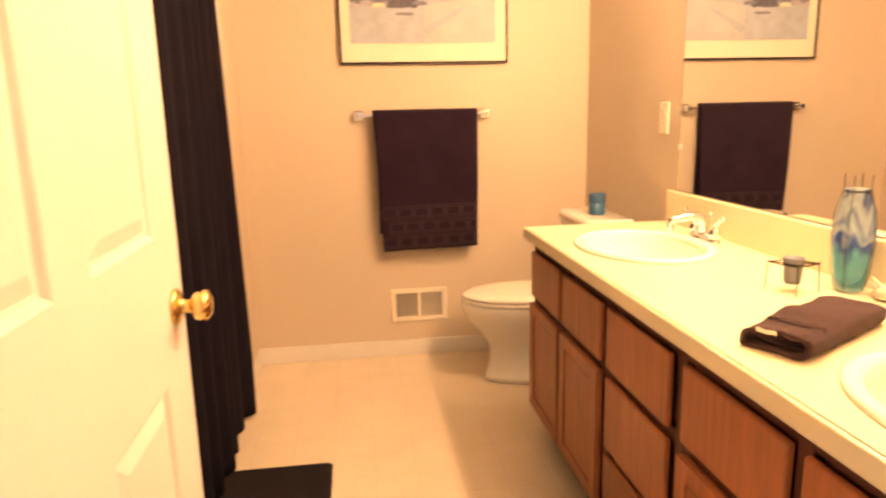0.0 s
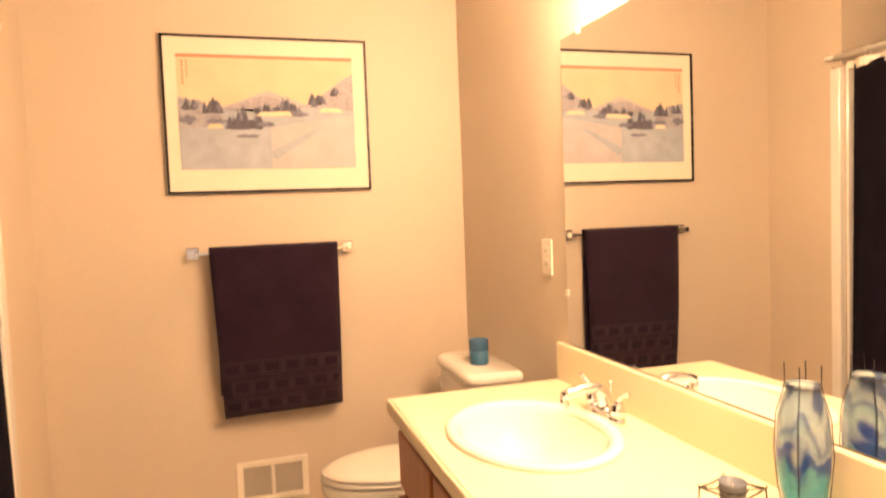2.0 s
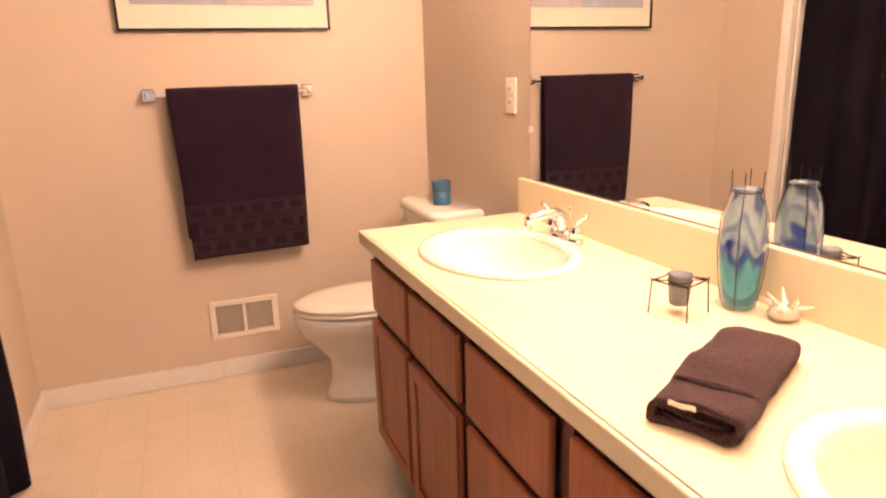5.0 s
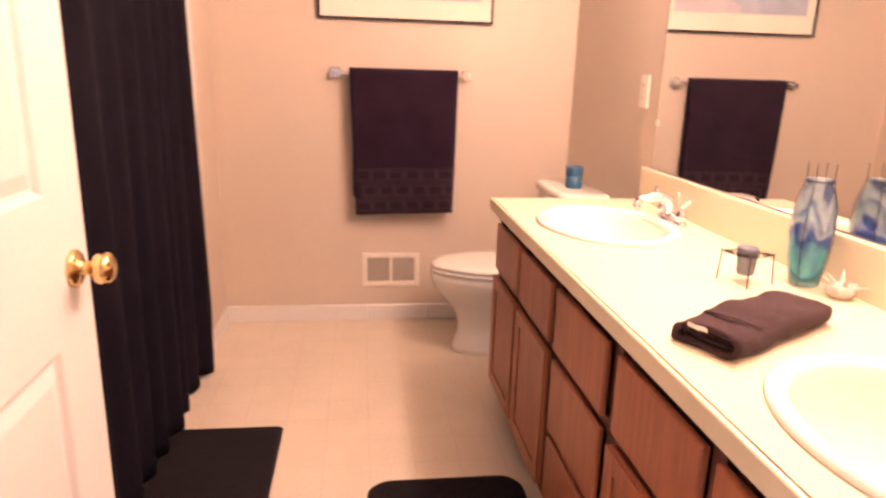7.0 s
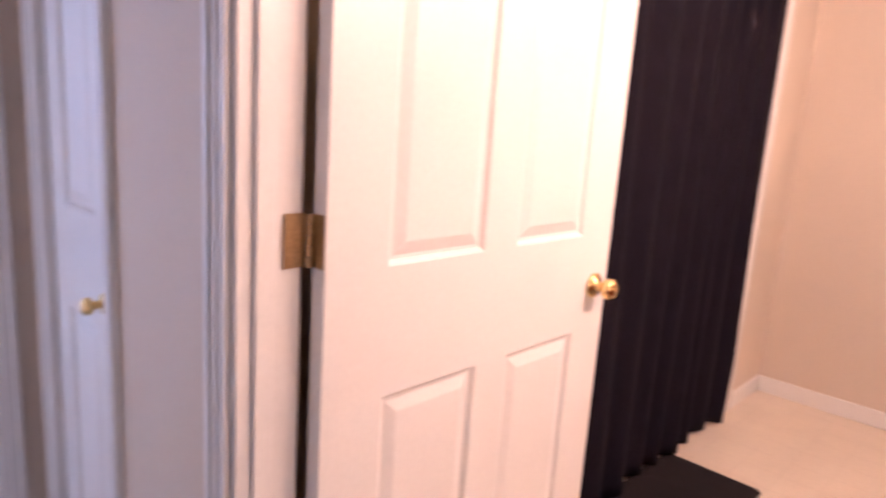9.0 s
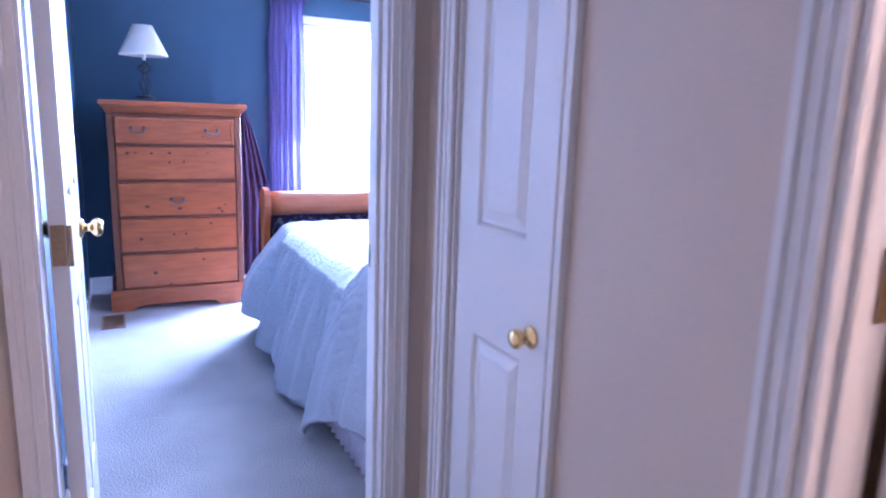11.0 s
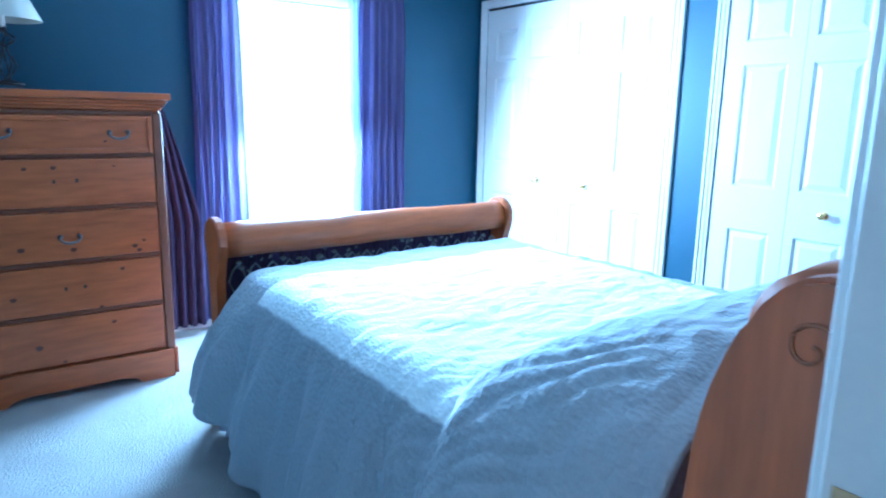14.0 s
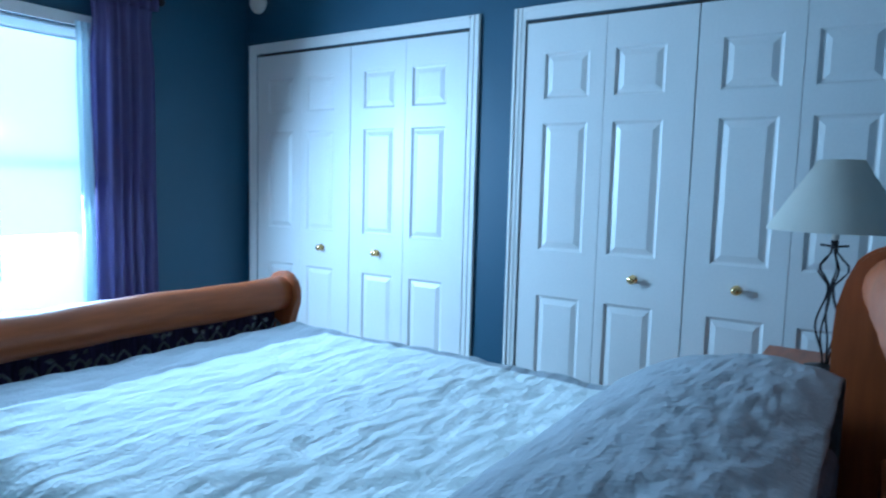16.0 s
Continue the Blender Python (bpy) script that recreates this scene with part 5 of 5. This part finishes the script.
bm = scrollwork(FX + .03, .60, 2.03, .50, .705, 3)
part("footboard_scrollwork", bm, PEWTER, bed, "dark iron vine scrollwork", kind="stuff")
bm = bmesh.new()
bx(bm, FX - .045, FX - .038, .584, 2.046, .44, .71)
part("footboard_panel", bm, DRAPEDARK, bed, "dark cloth backing")
KNOTTED = material("darker_carved_pine", (.26, .082, .024), .4, vary=.3)
for y0, y1, back_off in ((.500, .545, 0), (2.06, 2.105, -.06)):
    bm = bmesh.new()
    out = [(-1.385, .004), (-1.190, .004), (-1.180, .50), (-1.200, .68), (-1.185, .84), (-1.155, .92), (-1.138, 1.00)]
    out += [(-1.262 + .125 * math.cos(radians(a)), 1.025 + .118 * math.sin(radians(a))) for a in range(0, 150, 12)]
    out += [(-1.385, 1.04), (-1.402, .97), (-1.406, .88), (-1.400, .74)]
    if not back_off:
        out = [(-1.345, .004), (-1.145, .004), (-1.138, .55), (-1.165, .72), (-1.150, .86), (-1.130, .93), (-1.126, 1.03), (-1.134, 1.085), (-1.16, 1.115), (-1.20, 1.120),
               (-1.225, 1.113), (-1.25, 1.095), (-1.27, 1.072), (-1.29, 1.035), (-1.305, 1.0), (-1.320, .955), (-1.330, .91), (-1.338, .86), (-1.345, .74)]
    extrude_outline(bm, [(x + back_off, z) for x, z in out], "y", y0, y1)
    bmesh.ops.bevel(bm, geom=[ed for ed in bm.edges if abs(ed.verts[0].co.y - ed.verts[1].co.y) < 1e-6], offset=.007, segments=2, affect="EDGES")
    post = part("headboard_post", bm, PINEV, bed, "curved scroll-topped pine end board")
    bm = bmesh.new()
    c = (-1.262 + back_off, 1.025) if back_off else (-1.205, 1.035)
    tube(bm, [(c[0] + (.036 - .0014 * i) * math.cos(i * .33), y0 - .001 if y0 < 1 else y1 + .001, c[1] + (.036 - .0014 * i) * math.sin(i * .33)) for i in range(24)], .0028, 6)
    part("carved_scroll", bm, KNOTTED, post, "darker carved spiral")
bm = bmesh.new()
pts = [(-1.215 - .105 * q, .547 + 1.511 * q, 1.030) for q in [i / 20 for i in range(21)]]
tube(bm, pts, .088, 22, [1 + .02 * math.sin(i * 1.7) for i in range(21)])
part("headboard_log", bm, PINE, bed, "round pine top rail", True)
bm = scrollwork(-1.31, .56, 2.045, .62, .93, 8)
part("headboard_scrollwork", bm, IRON, bed, "dark iron vine scrollwork", kind="stuff")
bm = bmesh.new()
bx(bm, -1.335, -1.295, .547, 2.058, .32, .60, .01, 2)
part("headboard_rail", bm, PINE, bed)
for y0, y1 in ((.60, .63), (1.985, 2.015)):
    box_part("side_rail", (FX + .02, -1.40, y0, y1, .20, .34), PINE, bed, bevel=.005)
ms = thing("mattress", "plain mattress and box spring under the quilt", "mattress")
bm = bmesh.new()
bx(bm, -3.46, -1.42, .635, 1.98, .345, .635, .04, 3)
part("mattress_body", bm, SKIRT, ms)
sk = thing("bed_skirt", "pale pleated bed skirt below the quilt", "bed skirt")
bm = bmesh.new()
sheet(bm, 150, 4, lambda u, v: (-3.42 + 2.0 * u, .565 - .045 * v - .010 * math.sin(u * 210) * (.4 + v), .34 - .325 * v), .002)
sheet(bm, 60, 4, lambda u, v: (-3.455 - .006 * math.sin(u * 120), .575 + 1.4 * u, .34 - .325 * v), .002)
part("skirt_cloth", bm, SKIRT, sk, smooth=True)

for k, (py, px) in enumerate(((.98, -1.67), (1.66, -1.67))):
    pl = thing("pillow", "plump pillow hidden under the quilt", "pillow", group="pillows")
    bm = bmesh.new()
    bmesh.ops.create_uvsphere(bm, u_segments=20, v_segments=12, radius=1)
    for q in bm.verts:
        q.co = Vector((px + .19 * q.co.x, py + .31 * (abs(q.co.y) ** .8) * (1 if q.co.y > 0 else -1), .74 + .10 * q.co.z))
    part("pillow_cover", bm, SKIRT, pl, smooth=True)

qt = thing("bed_quilt", "grey blue quilt with a pale quilted centre, lumped over the pillows", "quilt")
QX0, QX1 = -3.40, -1.425
TOPZ = .672


def quilt(u, v):
    """u runs from foot to head, v across from the near side hem to the far one."""
    x = QX0 + (QX1 - QX0) * u
    s = -0.60 + v * (1.42 + 1.20)          # metres across the cloth; 0 and 1.42 are the mattress edges
    near, far = .595, 2.015
    # hump of the pillows
    hx = max(0.0, 1 - ((x + 1.59) / .38) ** 2)
    top = TOPZ + .200 * hx ** .7 if hx > 0 else TOPZ
    top += .012 * noise.noise(Vector((x * 2.2, s * 2.2, 1))) + .008 * noise.noise(Vector((x * 9, s * 6, 3)))
    rnd_r = .09
    if 0 <= s <= 1.42:
        e = min(s, 1.42 - s)
        z = top - (rnd_r - math.sqrt(max(0, rnd_r ** 2 - max(0, rnd_r - e) ** 2))) * .8 - (.10 * hx * max(0, 1 - e / .35) ** 2)
        y = near + s
    else:
        d = -s if s < 0 else s - 1.42
        sg = -1 if s < 0 else 1
        fold = math.sin(x * 15 + 1.3 * math.sin(x * 4)) * .030 * min(1, d / .3) + .012 * math.sin(x * 41) * min(1, d / .25)
        z = top - rnd_r * .8 - .10 * hx - d * (.965 - .12 * hx)
        y = (near if s < 0 else near + 1.42) + sg * (.018 + .32 * d - .10 * d * d + fold)
        if x > -1.75:
            k = min(1, (x + 1.75) / .3)
            y = y * (1 - .75 * k) + (near - .012 if s < 0 else near + 1.43) * .75 * k
        # corner hanging lower and wider at the foot
        k = max(0, 1 - (x - QX0) / .35)
        y += sg * .05 * k * min(1, d / .3)
        k2 = max(0, 1 - (x - QX0) / .8)
        z = max(z + .24 * k2 * min(1, d / .5), .035 + .004 * math.sin(x * 30))
    # foot end turned down
    k = max(0, 1 - (x - QX0) / .07)
    z -= .10 * k * k
    z += .006 * noise.noise(Vector((x * 24, s * 16, 7)))
    # creases fanning out below the pillows on the near side, and long soft pulls across the field
    fan = max(0.0, 1 - ((x + 1.82) / .42) ** 2) * max(0.0, 1 - ((s + .05) / .42) ** 2)
    ridge = math.sin(120 * (s * .85 - x * .5) + 9 * noise.noise(Vector((x * 5, s * 5, 2))))
    fan *= .55 + .8 * noise.noise(Vector((x * 7, s * 5, 6)))
    z += .0055 * fan * ridge
    y -= .0055 * fan * ridge
    if 0 < s < 1.42:
        z += .0035 * math.sin(30 * (s + .25 * x) + 3.5 * noise.noise(Vector((x * 2.2, s * 3, 9)))) * (.4 + noise.noise(Vector((x * 3, s * 2, 4))))
    return (x, y, z)


bm = bmesh.new()
NU, NV = 190, 190
fs = sheet(bm, NU, NV, quilt)
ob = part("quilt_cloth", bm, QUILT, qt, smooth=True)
ob2 = bmesh.new()
for vv in (0, 1):
    tube(ob2, [Vector(quilt(i / 190, vv)) + Vector((0, 0, .004)) for i in range(191)], .006, 6)
tube(ob2, [Vector(quilt(0, i / 190)) + Vector((0, 0, .004)) for i in range(191)], .006, 6)
part("hem_binding", ob2, QUILT, qt, "bound quilt hem", True, kind="")
md = ob.modifiers.new("thickness", "SOLIDIFY")
md.thickness, md.offset = .012, 1

# ---- nightstand and lamp ----
nsd = thing("nightstand", "small pine nightstand beside the headboard", "nightstand")
bm = bmesh.new()
bx(bm, -1.70, -1.15, 2.24, 2.78, .665, .695, .006, 2)
part("top", bm, PINE, nsd)
bm = bmesh.new()
bx(bm, -1.63, -1.16, 2.27, 2.75, .10, .664, .004)
bx(bm, -1.635, -1.155, 2.265, 2.755, .005, .10, .006)
part("body", bm, PINEV, nsd)
for z0, z1 in ((.42, .63), (.15, .39)):
    d = box_part("drawer_front", (-1.645, -1.631, 2.30, 2.72, z0, z1), PINE, nsd, bevel=.005)
    bm = bmesh.new()
    tube(bm, [(-1.648 - .018 * math.sin(a), 2.51 + .04 * math.cos(a), (z0 + z1) / 2) for a in [i * math.pi / 8 for i in range(9)]], .004, 6)
    part("drawer_pull", bm, PEWTER, d)
table_lamp("table_lamp", "iron table lamp with a wide cream shade on the nightstand", (-1.50, 2.50, .696), .450, .200, .064, .222)
cordt = thing("lamp_cord", "thin black lamp cord curling over the nightstand", "cord")
bm = bmesh.new()
tube(bm, [(-1.36, 2.47, .70), (-1.45, 2.40, .712), (-1.54, 2.35, .708), (-1.60, 2.28, .70), (-1.63, 2.225, .69), (-1.632, 2.222, .45)], .003, 6)
part("cord_wire", bm, IRON, cordt, smooth=True)

# ---- small bedroom things ----
rg = thing("floor_register", "brown metal floor register in the carpet", "floor vent", (-3.908, -.298, .004))
bm = bmesh.new()
for d in ((-.14, .14, -.066, -.054), (-.14, .14, .054, .066), (-.14, -.126, -.054, .054), (.126, .14, -.054, .054)):
    bx(bm, *d, .0, .007, .001)
part("register_frame", bm, BROWNMETAL, rg)
box_part("duct_shade", (-.126, .126, -.054, .054, .0, .0015), DARKSLOT, rg, bevel=0)
for k in range(14):
    box_part("register_slat", (-.120 + .018 * k, -.110 + .018 * k, -.054, .054, .002, .006), BROWNMETAL, rg, bevel=0)
for x, z, lab in ((-3.573, .384, "white outlet plate low on the navy wall"), (-3.956, .372, "white cable plate low on the navy wall")):
    o = thing("wall_plate", lab, "outlet plate", (x, YS + .0005, z), group="bedroom wall plates")
    box_part("cover_plate", (-.036, .036, 0, .006, -.058, .058), PLASTIC, o, bevel=.002)
    for zz in (-.022, .022):
        box_part("socket_face", (-.016, .016, .0061, .008, zz - .014, zz + .014), PLASTIC, o, bevel=.001)
pf = thing("framed_picture", "white framed narrow picture on the navy wall", "framed picture", (-3.19, YS + .001, 1.72))
bm = bmesh.new()
for d in ((-.235, -.205, 0, .022, -.41, .41), (.205, .235, 0, .022, -.41, .41), (-.205, .205, 0, .022, -.41, -.38), (-.205, .205, 0, .022, .38, .41)):
    bx(bm, *d, .003)
part("frame", bm, WHITE, pf)
box_part("mat_board", (-.205, .205, .002, .008, -.38, .38), MATBOARD, pf, bevel=0)
box_part("print", (-.12, .12, .0082, .0095, -.26, .30), PHILL, pf, "dark grey print", bevel=0)
sd = thing("smoke_detector", "round white smoke detector high on the closet wall", "smoke detector", (-4.70, YC - .0005, 2.345))
bm = bmesh.new()
lathe(bm, [(.065, 0), (.066, .012), (.058, .030), (.03, .036), (0, .037)], 28, cap=False)
bmesh.ops.transform(bm, matrix=Matrix.Rotation(radians(90), 4, "X"), verts=bm.verts)
part("detector_body", bm, PLASTIC, sd, smooth=True)
